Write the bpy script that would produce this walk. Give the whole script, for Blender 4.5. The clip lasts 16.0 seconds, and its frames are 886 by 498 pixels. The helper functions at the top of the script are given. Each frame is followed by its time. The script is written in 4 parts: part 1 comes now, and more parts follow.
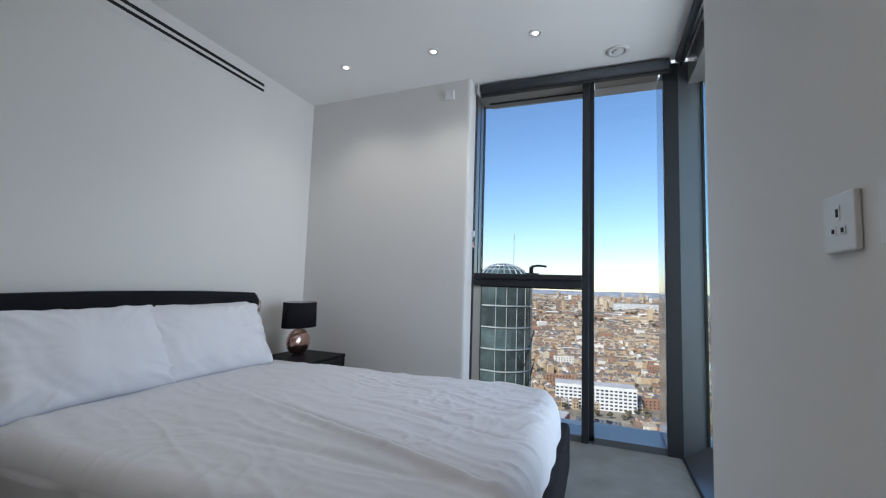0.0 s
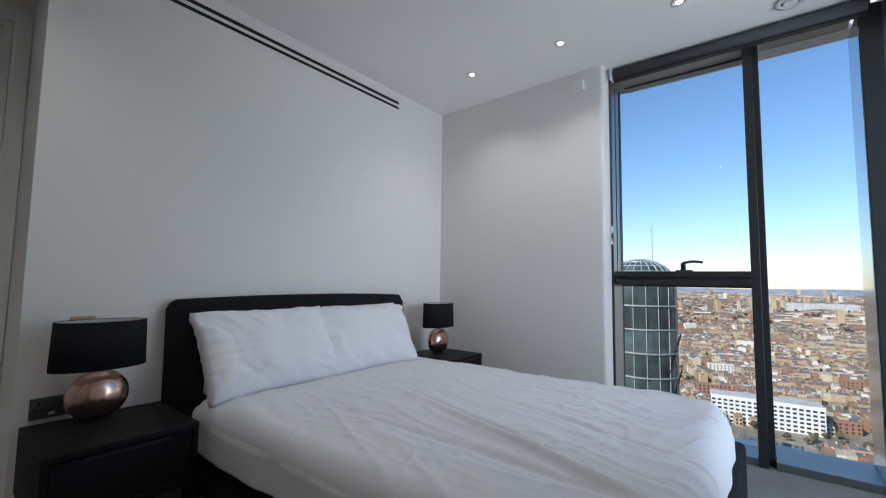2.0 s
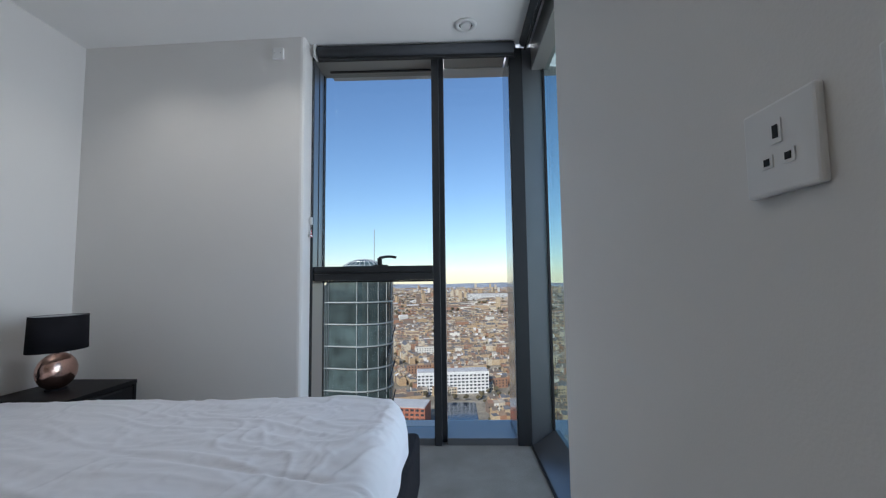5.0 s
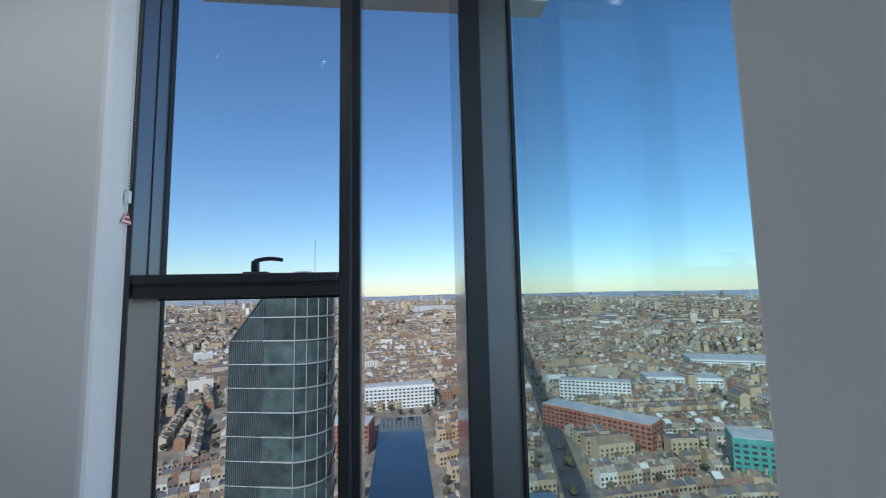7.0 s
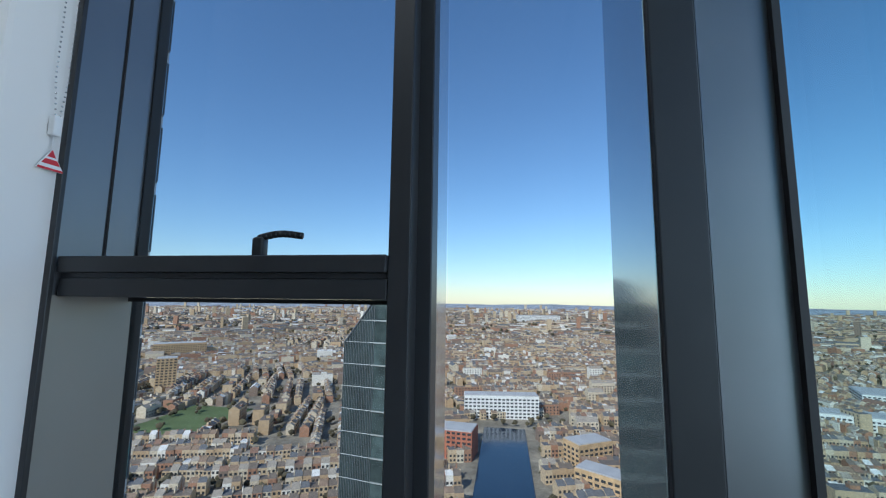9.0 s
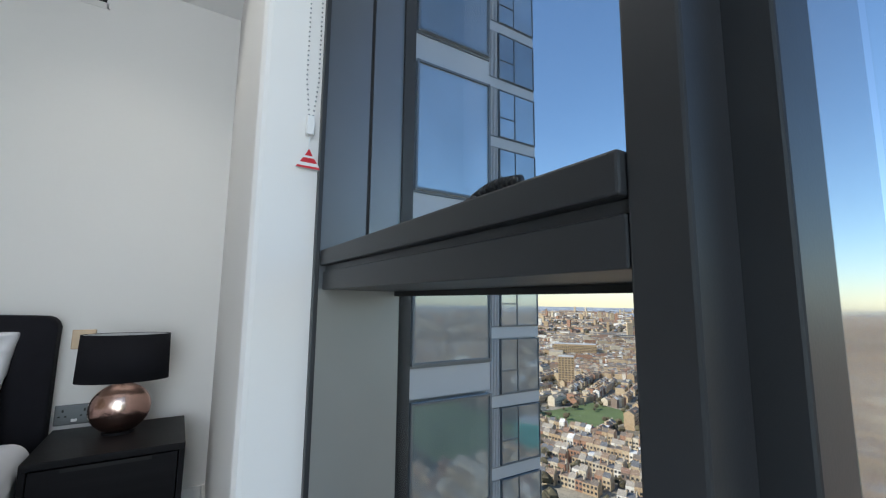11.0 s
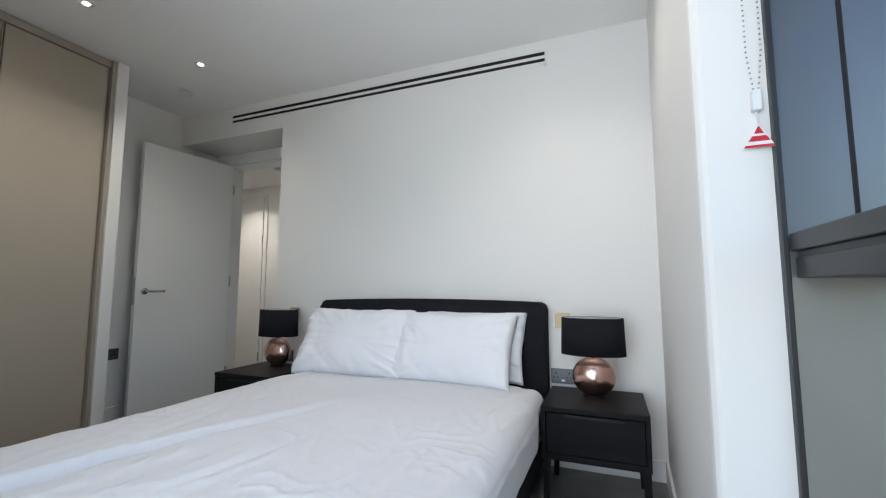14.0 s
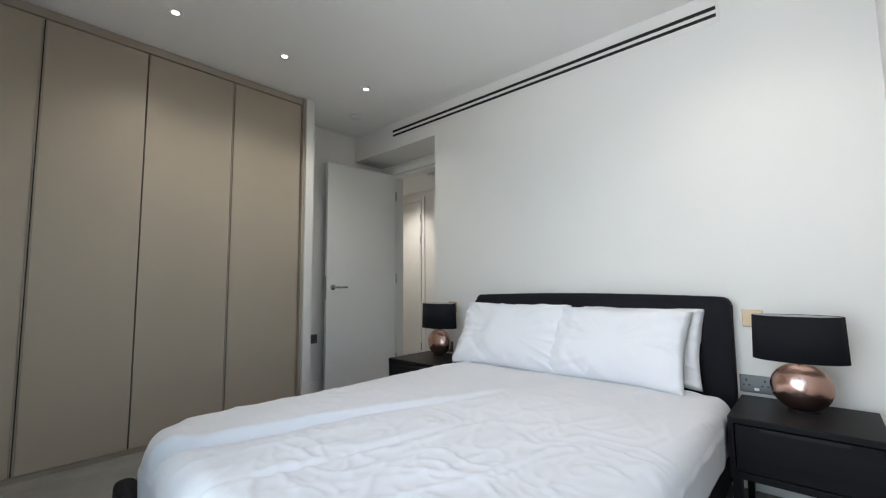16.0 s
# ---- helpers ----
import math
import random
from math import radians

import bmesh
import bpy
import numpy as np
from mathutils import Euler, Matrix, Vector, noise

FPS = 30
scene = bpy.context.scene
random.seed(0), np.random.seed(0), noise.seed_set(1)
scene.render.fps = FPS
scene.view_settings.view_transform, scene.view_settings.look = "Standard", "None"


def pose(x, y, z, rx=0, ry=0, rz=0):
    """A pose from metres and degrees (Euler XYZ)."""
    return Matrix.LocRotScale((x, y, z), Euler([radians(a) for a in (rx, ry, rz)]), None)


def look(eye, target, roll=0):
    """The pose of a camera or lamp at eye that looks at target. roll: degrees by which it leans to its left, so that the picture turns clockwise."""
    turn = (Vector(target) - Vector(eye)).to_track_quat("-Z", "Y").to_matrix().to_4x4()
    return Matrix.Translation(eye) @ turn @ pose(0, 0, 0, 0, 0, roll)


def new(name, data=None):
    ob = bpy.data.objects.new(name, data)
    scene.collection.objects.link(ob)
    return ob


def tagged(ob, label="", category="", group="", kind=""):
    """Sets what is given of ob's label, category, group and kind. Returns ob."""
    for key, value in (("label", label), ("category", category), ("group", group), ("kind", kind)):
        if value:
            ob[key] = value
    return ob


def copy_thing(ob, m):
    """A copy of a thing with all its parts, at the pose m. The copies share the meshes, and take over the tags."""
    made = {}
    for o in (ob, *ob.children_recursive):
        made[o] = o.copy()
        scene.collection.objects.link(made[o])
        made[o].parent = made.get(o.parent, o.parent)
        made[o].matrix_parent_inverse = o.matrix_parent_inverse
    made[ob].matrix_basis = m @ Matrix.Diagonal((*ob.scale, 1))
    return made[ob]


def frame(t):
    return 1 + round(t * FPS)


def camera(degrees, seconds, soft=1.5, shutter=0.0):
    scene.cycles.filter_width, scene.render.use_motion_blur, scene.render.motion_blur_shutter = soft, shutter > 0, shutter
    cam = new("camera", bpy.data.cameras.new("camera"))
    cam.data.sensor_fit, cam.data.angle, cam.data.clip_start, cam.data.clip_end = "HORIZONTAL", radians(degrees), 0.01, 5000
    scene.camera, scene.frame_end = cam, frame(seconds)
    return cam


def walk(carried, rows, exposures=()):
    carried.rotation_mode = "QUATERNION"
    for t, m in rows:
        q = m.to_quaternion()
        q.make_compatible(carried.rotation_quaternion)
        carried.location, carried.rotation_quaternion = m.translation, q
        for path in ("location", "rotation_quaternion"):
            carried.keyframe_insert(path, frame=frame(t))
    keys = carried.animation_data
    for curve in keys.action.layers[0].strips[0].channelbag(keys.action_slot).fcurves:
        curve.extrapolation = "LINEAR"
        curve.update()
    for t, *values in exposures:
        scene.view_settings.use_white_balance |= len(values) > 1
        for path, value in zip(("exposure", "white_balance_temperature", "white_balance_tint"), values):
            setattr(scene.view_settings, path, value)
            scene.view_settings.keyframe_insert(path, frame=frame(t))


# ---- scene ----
cam = camera(93.9, 16.0, soft=1.2)
PATH = [
    (0, (2.43, -2.986, 1.058), (1.723, -1.122, 1.223), 1.8),
    (0.5, (2.398, -2.99, 1.048), (1.514, -1.203, 1.215), 1.6),
    (1, (2.393, -2.991, 1.065), (1.343, -1.296, 1.22), 1.4),
    (1.5, (2.387, -3.012, 1.063), (1.22, -1.395, 1.217), 1.0),
    (2, (2.38, -3.024, 1.064), (1.156, -1.449, 1.215), 0.8),
    (2.5, (2.382, -3.023, 1.05), (1.176, -1.436, 1.206), 0.5),
    (3, (2.377, -3.019, 1.056), (1.293, -1.346, 1.205), 0.2),
    (3.5, (2.378, -3.002, 1.055), (1.516, -1.203, 1.198), -0.1),
    (4, (2.388, -2.967, 1.045), (1.818, -1.055, 1.185), -0.3),
    (4.5, (2.41, -2.858, 1.035), (2.134, -0.882, 1.177), -0.4),
    (5, (2.459, -2.604, 1.045), (2.402, -0.611, 1.197), -0.7),
    (5.2, (2.472, -2.52, 1.033), (2.484, -0.527, 1.201), -0.9),
    (7.5, (2.574, -1.388, 1.059), (2.781, 0.589, 1.278), -1.2),
    (8, (2.554, -1.169, 1.056), (2.673, 0.825, 1.298), -1.0),
    (10.3, (2.550, -0.274, 1.045), (1.363, 1.317, 1.285), 1.6),
    (10.5, (2.530, -0.235, 1.039), (1.183, 1.224, 1.280), 1.3),
    (11, (2.500, -0.184, 1.026), (0.824, 0.877, 1.281), 0.6),
    (11.5, (2.508, -0.159, 1.036), (0.632, 0.495, 1.263), -0.0),
    (12, (2.547, -0.226, 1.029), (0.585, 0.083, 1.266), 0.1),
    (12.5, (2.576, -0.267, 1.031), (0.589, -0.247, 1.261), 0.3),
    (13, (2.587, -0.267, 1.038), (0.615, -0.522, 1.256), 0.0),
    (13.5, (2.590, -0.263, 1.036), (0.668, -0.775, 1.239), -0.0),
    (14, (2.597, -0.265, 1.030), (0.748, -1.003, 1.221), -0.0),
    (14.5, (2.601, -0.261, 1.026), (0.836, -1.183, 1.208), -0.1),
    (15, (2.612, -0.255, 1.027), (0.937, -1.334, 1.199), -0.4),
    (15.5, (2.622, -0.258, 1.029), (1.039, -1.469, 1.199), -0.5),
    (16, (2.625, -0.266, 1.024), (1.149, -1.605, 1.197), -0.5),
]
EXPOSURES = [(0, 0.15, 5900, 12), (3.5, 0.1, 5850, 12), (5.2, -0.15, 5850, 12), (7.3, -0.28, 5450, 8), (8.2, -0.28, 5450, 8), (10.3, -0.25, 5450, 6), (10.7, -0.15, 5650, 7), (11, 0.25, 6100, 9), (11.5, 0.72, 6250, 11), (12.5, 0.58, 6150, 11), (14, 0.75, 6200, 11), (16, 0.9, 6300, 10)]
SKY, SUN, SKYFILL, SPOTW = 0.15, 5.0, 52, 10.5
walk(cam, [(t, look(eye, target, roll)) for t, eye, target, roll in PATH], EXPOSURES)

# ---- light ----
SUN_EL, SUN_AZ = radians(38), radians(205)      # azimuth clockwise from +y
world = bpy.data.worlds.new("sky")
scene.world = world
world.use_nodes = True
wn = world.node_tree
sky = wn.nodes.new("ShaderNodeTexSky")
sky.sky_type, sky.sun_disc = "NISHITA", False
sky.sun_elevation, sky.sun_rotation = SUN_EL, SUN_AZ
sky.altitude, sky.air_density, sky.dust_density, sky.ozone_density = 100, 1.18, 0.1, 4.5
wn.nodes["Background"].inputs[1].default_value = SKY
wn.links.new(sky.outputs[0], wn.nodes["Background"].inputs[0])
sun = new("sun", bpy.data.lights.new("sun", "SUN"))
sun.data.energy, sun.data.angle, sun.data.color = SUN, radians(0.5), (1.0, 0.90, 0.76)
way = Vector((math.sin(SUN_AZ) * math.cos(SUN_EL), math.cos(SUN_AZ) * math.cos(SUN_EL), math.sin(SUN_EL)))
sun.matrix_world = look(way * 50, (0, 0, 0))
# added fill lamps, out of view beside and above the openings, for sky light
for nm, at, to, w, h, e in (("sky_fill_north", (2.2, 2.0, 5.4), (1.3, -1.4, 0.9), 2.4, 2.0, SKYFILL * 0.4), ("sky_fill_east", (4.3, -1.1, 1.35), (0.5, -2.5, 2.0), 1.7, 2.3, SKYFILL)):
    lamp = new(nm, bpy.data.lights.new(nm, "AREA"))
    lamp.data.shape, lamp.data.size, lamp.data.size_y, lamp.data.energy = "RECTANGLE", w, h, e
    lamp.data.color = (0.93, 0.96, 1.0)
    lamp.matrix_world = look(at, to)


# ---- materials ----
def material(name, base, rough=0.5, metal=0.0, var=0.06, scale=8.0, bump=0.0, bscale=60.0, coat=0.0, stretch=(1, 1, 1), spec=0.5, fine=0.0, rand=0.0, island=False):
    m = bpy.data.materials.new(name)
    m.use_nodes = True
    n, l = m.node_tree.nodes, m.node_tree.links
    b = n["Principled BSDF"]
    b.inputs["Metallic"].default_value, b.inputs["Coat Weight"].default_value = metal, coat
    b.inputs["Specular IOR Level"].default_value = spec
    tc = n.new("ShaderNodeTexCoord")
    mp = n.new("ShaderNodeMapping")
    mp.inputs["Scale"].default_value = stretch
    l.new(tc.outputs["Object"], mp.inputs[0])
    t = n.new("ShaderNodeTexNoise")
    t.inputs["Scale"].default_value, t.inputs["Detail"].default_value = scale, 5
    l.new(mp.outputs[0], t.inputs[0])
    r = n.new("ShaderNodeValToRGB")
    r.color_ramp.elements[0].position, r.color_ramp.elements[1].position = 0.3, 0.7
    r.color_ramp.elements[0].color = (*[c * (1 - var) for c in base], 1)
    r.color_ramp.elements[1].color = (*[min(1, c * (1 + var)) for c in base], 1)
    l.new(t.outputs[0], r.inputs[0])
    col = r.outputs[0]
    t2 = n.new("ShaderNodeTexNoise")
    t2.inputs["Scale"].default_value, t2.inputs["Detail"].default_value = bscale, 3
    l.new(mp.outputs[0], t2.inputs[0])
    if fine:
        mx = n.new("ShaderNodeMix")
        mx.data_type, mx.blend_type = "RGBA", "OVERLAY"
        mx.inputs[0].default_value = fine
        l.new(col, mx.inputs[6])
        l.new(t2.outputs[0], mx.inputs[7])
        col = mx.outputs[2]
    if rand:
        src = n.new("ShaderNodeNewGeometry") if island else n.new("ShaderNodeObjectInfo")
        hv = n.new("ShaderNodeHueSaturation")
        mr = n.new("ShaderNodeMapRange")
        mr.inputs[3].default_value, mr.inputs[4].default_value = 1 - rand, 1 + rand
        l.new(src.outputs["Random Per Island" if island else "Random"], mr.inputs[0])
        l.new(mr.outputs[0], hv.inputs["Value"])
        l.new(col, hv.inputs["Color"])
        col = hv.outputs[0]
    l.new(col, b.inputs["Base Color"])
    rr = n.new("ShaderNodeMapRange")
    rr.inputs[3].default_value, rr.inputs[4].default_value = max(0, rough - 0.06), min(1, rough + 0.06)
    l.new(t.outputs[0], rr.inputs[0])
    l.new(rr.outputs[0], b.inputs["Roughness"])
    if bump:
        bp = n.new("ShaderNodeBump")
        bp.inputs["Strength"].default_value, bp.inputs["Distance"].default_value = min(1, bump), 0.004
        l.new(t2.outputs[0], bp.inputs["Height"])
        l.new(bp.outputs[0], b.inputs["Normal"])
    return m


def glowing(name, colour, strength):
    m = bpy.data.materials.new(name)
    m.use_nodes = True
    b = m.node_tree.nodes["Principled BSDF"]
    b.inputs["Base Color"].default_value = (*colour, 1)
    b.inputs["Emission Color"].default_value, b.inputs["Emission Strength"].default_value = (*colour, 1), strength
    return m


def clear_glass(name, tint, refl, least=0.006):
    """Thin architectural glass: mostly clear, with a Fresnel gloss."""
    m = bpy.data.materials.new(name)
    m.use_nodes = True
    n, l = m.node_tree.nodes, m.node_tree.links
    n.remove(n["Principled BSDF"])
    a, g, f, x, p = n.new("ShaderNodeBsdfTransparent"), n.new("ShaderNodeBsdfGlossy"), n.new("ShaderNodeLayerWeight"), n.new("ShaderNodeMixShader"), n.new("ShaderNodeMath")
    p.operation = "POWER"
    k = n.new("ShaderNodeMapRange")
    k.inputs[3].default_value, k.inputs[4].default_value = least, 0.7
    a.inputs[0].default_value, g.inputs[0].default_value = (*tint, 1), (refl, refl, refl, 1)
    g.inputs["Roughness"].default_value, f.inputs[0].default_value, p.inputs[1].default_value = 0.0, 0.5, 5.0
    l.new(f.outputs["Facing"], p.inputs[0]), l.new(p.outputs[0], k.inputs[0]), l.new(k.outputs[0], x.inputs[0]), l.new(a.outputs[0], x.inputs[1]), l.new(g.outputs[0], x.inputs[2])
    l.new(x.outputs[0], n["Material Output"].inputs[0])
    return m


WALL = material("wall_paint", (0.79, 0.775, 0.75), 0.75, var=0.015, scale=1.3, bump=0.06, bscale=260)
CEIL = material("ceiling_paint", (0.87, 0.865, 0.85), 0.8, var=0.012, scale=1.1, bump=0.04, bscale=220)
GLOSSW = material("satin_white_paint", (0.80, 0.79, 0.77), 0.42, var=0.012, scale=2, bump=0.03, bscale=120)
CARPET = material("grey_carpet", (0.27, 0.265, 0.25), 0.95, var=0.14, scale=5, bump=1.0, bscale=420, spec=0.1, fine=0.5)
WARD = material("taupe_lacquer", (0.40, 0.345, 0.275), 0.42, var=0.02, scale=1.5, bump=0.02, bscale=200)
WARDF = material("taupe_frame_lacquer", (0.36, 0.31, 0.25), 0.4, var=0.02, scale=2)
DARKM = material("anthracite_metal", (0.035, 0.037, 0.04), 0.42, 0.3, var=0.06, scale=9, bump=0.03, bscale=300)
SILVER = material("silver_grey_metal", (0.22, 0.23, 0.245), 0.34, 0.75, var=0.03, scale=5, bump=0.02, bscale=300)
POLISH = material("polished_grey_metal", (0.52, 0.54, 0.57), 0.12, 0.9, var=0.03, scale=4)
TAUPEM = material("bronze_grey_metal", (0.27, 0.275, 0.262), 0.4, 0.4, var=0.03, scale=5)
GASKET = material("black_gasket", (0.01, 0.01, 0.011), 0.6, var=0.05)
BLACKW = material("black_stained_wood", (0.011, 0.0105, 0.012), 0.48, var=0.25, scale=14, stretch=(1, 0.08, 1), bump=0.12, bscale=90, spec=0.12)
FABRIC = material("charcoal_upholstery", (0.013, 0.013, 0.017), 0.9, var=0.12, scale=20, bump=0.5, bscale=700, spec=0.2)
LINEN = material("white_cotton_sheet", (0.71, 0.72, 0.76), 0.85, var=0.012, scale=3, bump=0.12, bscale=500, spec=0.2)
PILLOW = material("white_pillow_cotton", (0.77, 0.78, 0.82), 0.85, var=0.012, scale=4, bump=0.10, bscale=500, spec=0.2)
COPPER = material("hammered_copper", (0.72, 0.46, 0.38), 0.22, 1.0, var=0.10, scale=16, bump=0.55, bscale=26)
SHADE = material("black_lamp_fabric", (0.010, 0.010, 0.013), 0.85, var=0.08, scale=30, bump=0.3, bscale=800, spec=0.2)
SHADEIN = material("shade_lining", (0.55, 0.55, 0.55), 0.6, var=0.02)
CHROME = material("satin_chrome", (0.55, 0.55, 0.56), 0.25, 1.0, var=0.03)
STEEL = material("brushed_dark_steel", (0.16, 0.16, 0.165), 0.35, 0.9, var=0.05, scale=30, stretch=(1, 1, 8))
BRASS = material("brushed_brass_plate", (0.50, 0.37, 0.25), 0.5, 0.6, var=0.05, scale=30, stretch=(8, 1, 1))
PLASTIC = material("white_plastic", (0.78, 0.78, 0.77), 0.35, var=0.01)
GREYP = material("grey_plastic", (0.42, 0.42, 0.42), 0.45, var=0.02)
# black for the shade in slots, door joints and grooves; also a rocker
BLACKP = material("black_shade_and_plastic", (0.006, 0.006, 0.006), 0.7, var=0.05)
RED = material("red_print", (0.55, 0.02, 0.03), 0.4, var=0.03)
BLIND = material("grey_blind_fabric", (0.07, 0.075, 0.085), 0.8, var=0.05, scale=30, bump=0.2, bscale=500)
LENS = glowing("downlight_lens", (1.0, 0.92, 0.80), 9)
GLASS = clear_glass("window_glass", (0.95, 0.97, 0.97), 0.9)
GLASS_E = clear_glass("coated_window_glass", (0.82, 0.93, 0.93), 0.9, 0.06)
TOWERGLASS = material("tower_glass", (0.07, 0.10, 0.10), 0.08, 0.25, var=0.5, scale=0.5, spec=0.7, rand=0.35)
WINGGLASS = material("facade_glass", (0.40, 0.47, 0.52), 0.05, 0.6, var=0.12, scale=0.8, spec=0.9, rand=0.25)
WFRAME = material("facade_frame_metal", (0.16, 0.175, 0.19), 0.4, 0.4, var=0.05)
SPANDREL = material("pale_grey_cladding", (0.56, 0.57, 0.58), 0.5, 0.2, var=0.03, scale=1.5)
BANDM = material("tower_band_metal", (0.42, 0.44, 0.43), 0.45, 0.4, var=0.05)


# ---- mesh helpers ----
def box(bm, x0, x1, y0, y1, z0, z1, bevel=0.0, seg=2):
    v = bmesh.ops.create_cube(bm, size=1)["verts"]
    for p in v:
        p.co = Vector(((x0 + x1) / 2 + p.co.x * (x1 - x0), (y0 + y1) / 2 + p.co.y * (y1 - y0), (z0 + z1) / 2 + p.co.z * (z1 - z0)))
    if bevel:
        e = list({e for p in v for e in p.link_edges})
        bmesh.ops.bevel(bm, geom=e, offset=bevel, segments=seg, profile=0.5, affect="EDGES")
    return bm


def tube(bm, x, y, z0, z1, r0, r1=None, n=24, axis="Z"):
    r1 = r0 if r1 is None else r1
    m = Matrix.Translation((x, y, (z0 + z1) / 2))
    bmesh.ops.create_cone(bm, cap_ends=True, segments=n, radius1=r0, radius2=r1, depth=abs(z1 - z0), matrix=m)
    return bm


def rod(bm, a, b, r, n=12):
    a, b = Vector(a), Vector(b)
    m = Matrix.Translation((a + b) / 2) @ (b - a).to_track_quat("Z", "Y").to_matrix().to_4x4()
    bmesh.ops.create_cone(bm, cap_ends=True, segments=n, radius1=r, radius2=r, depth=(b - a).length, matrix=m)
    return bm


def prism(bm, pts, z0, z1):
    """An upright prism over a plan outline."""
    lo = [bm.verts.new((x, y, z0)) for x, y in pts]
    hi = [bm.verts.new((x, y, z1)) for x, y in pts]
    k = len(pts)
    bm.faces.new(lo[::-1]), bm.faces.new(hi)
    for i in range(k):
        bm.faces.new((lo[i], lo[(i + 1) % k], hi[(i + 1) % k], hi[i]))
    return bm


def mesh_of(name, bm, mat, smooth=False):
    bmesh.ops.recalc_face_normals(bm, faces=bm.faces)
    me = bpy.data.meshes.new(name)
    bm.to_mesh(me)
    bm.free()
    for mt in (mat if isinstance(mat, (list, tuple)) else [mat]):
        me.materials.append(mt)
    if smooth:
        for p in me.polygons:
            p.use_smooth = True
    return me


def part(name, bm, mat, parent=None, label="", smooth=False):
    ob = new(name, mesh_of(name, bm, mat, smooth))
    if parent is not None:
        ob.parent = parent
    return tagged(ob, label)


def piece(name, mat, *b, bevel=0.0, parent=None, label="", seg=2):
    return part(name, box(bmesh.new(), *b, bevel=bevel, seg=seg), mat, parent, label)


def thing(name, label, category, at=(0, 0, 0), group="", kind=""):
    e = new(name)
    e.empty_display_size = 0.1
    e.location = at
    return tagged(e, label, category, group, kind)


def structure(name, bm, mat, label="", smooth=False):
    return tagged(part(name, bm, mat, None, label, smooth), kind="structure")


# ---- room shell ----
H = 2.63
structure("floor", box(bmesh.new(), -0.02, 3.10, -4.1, 0.30, -0.12, 0.0), CARPET, "grey cut-pile carpet floor of the bedroom")
structure("floor_hall", box(bmesh.new(), -1.6, -0.021, -5.2, -2.2, -0.12, -0.002), CARPET, "pale carpet floor of the hallway")
structure("ceiling", box(bmesh.new(), -0.001, 3.40, -4.1, 0.095, H, H + 0.25), CEIL, "white painted plaster ceiling")
structure("ceiling_hall", box(bmesh.new(), -1.6, -0.50, -5.2, -2.2, 2.33, 2.6), CEIL, "white painted hallway ceiling")
structure("wall_west", box(bmesh.new(), -0.37, 0.0, -2.735, 0.0, 0, H), WALL, "white painted wall behind the bed")
structure("wall_bulkhead", box(bmesh.new(), -0.37, 0.0, -3.93, -2.736, 2.362, H), WALL, "white boxed bulkhead above the door lobby")
bm = prism(bmesh.new(), [(-0.37, 0.001), (0.0, 0.001), (0.0, 0.0), (1.482, -0.064), (1.497, -0.062), (1.507, -0.054), (1.51, -0.044), (1.51, 0.085), (1.51, 0.299), (-0.37, 0.299)], 0, H)
structure("wall_north", bm, WALL, "white painted wall with rounded reveal beside the window")
structure("wall_east", box(bmesh.new(), 2.765, 3.05, -4.1, -1.415, 0, H, 0.004), WALL, "white painted partition wall with sockets")
structure("wall_south", box(bmesh.new(), -0.37, 2.764, -4.1, -3.93, 0, H), WALL, "white painted wall behind the open door")
# wall that the door frame sits in
structure("wall_door_head", box(bmesh.new(), -0.50, -0.371, -4.1, -2.2, 2.25, H), WALL, "white wall above the doorway")
structure("wall_door_side", box(bmesh.new(), -0.50, -0.371, -2.80, -2.2, 0, 2.249), WALL, "white wall beside the doorway")
structure("wall_door_hinge", box(bmesh.new(), -0.50, -0.371, -4.1, -3.73, 0, 2.249), WALL, "white wall at the hinge side of the doorway")
structure("wall_hall_west", box(bmesh.new(), -1.60, -1.40, -5.2, -2.2, 0, 2.329), WALL, "white hallway wall")
structure("wall_hall_north", box(bmesh.new(), -1.399, -0.501, -2.40, -2.2, 0, 2.329), WALL, "white hallway end wall")
structure("wall_hall_south", box(bmesh.new(), -1.399, -0.38, -5.2, -5.0, 0, 2.329), WALL, "white hallway end wall")
structure("wall_hall_east", box(bmesh.new(), -0.50, -0.38, -5.0, -4.101, 0, 2.329), WALL, "white hallway side wall")

# skirting
structure("baseboard", box(bmesh.new(), 0.0, 0.014, -2.735, -0.016, 0, 0.11, 0.003), GLOSSW, "white skirting board along the bed wall")
bm = box(bmesh.new(), 0.0, 1.48, -0.015, 0, 0, 0.11, 0.003)
bmesh.ops.rotate(bm, verts=bm.verts, cent=(0, 0, 0), matrix=Matrix.Rotation(math.atan2(-0.066, 1.535), 3, "Z"))
structure("baseboard_north", bm, GLOSSW, "white skirting board along the window wall")
structure("baseboard_east", box(bmesh.new(), 2.75, 2.765, -3.5, -1.415, 0, 0.11, 0.003), GLOSSW, "white skirting board under the sockets")
structure("baseboard_hall", box(bmesh.new(), -1.40, -1.386, -4.25, -2.4, 0, 0.11, 0.003), GLOSSW, "white skirting board of the hallway")
structure("baseboard_south", box(bmesh.new(), 0.0, 0.79, -3.93, -3.916, 0, 0.11, 0.003), GLOSSW, "white skirting board behind the door")

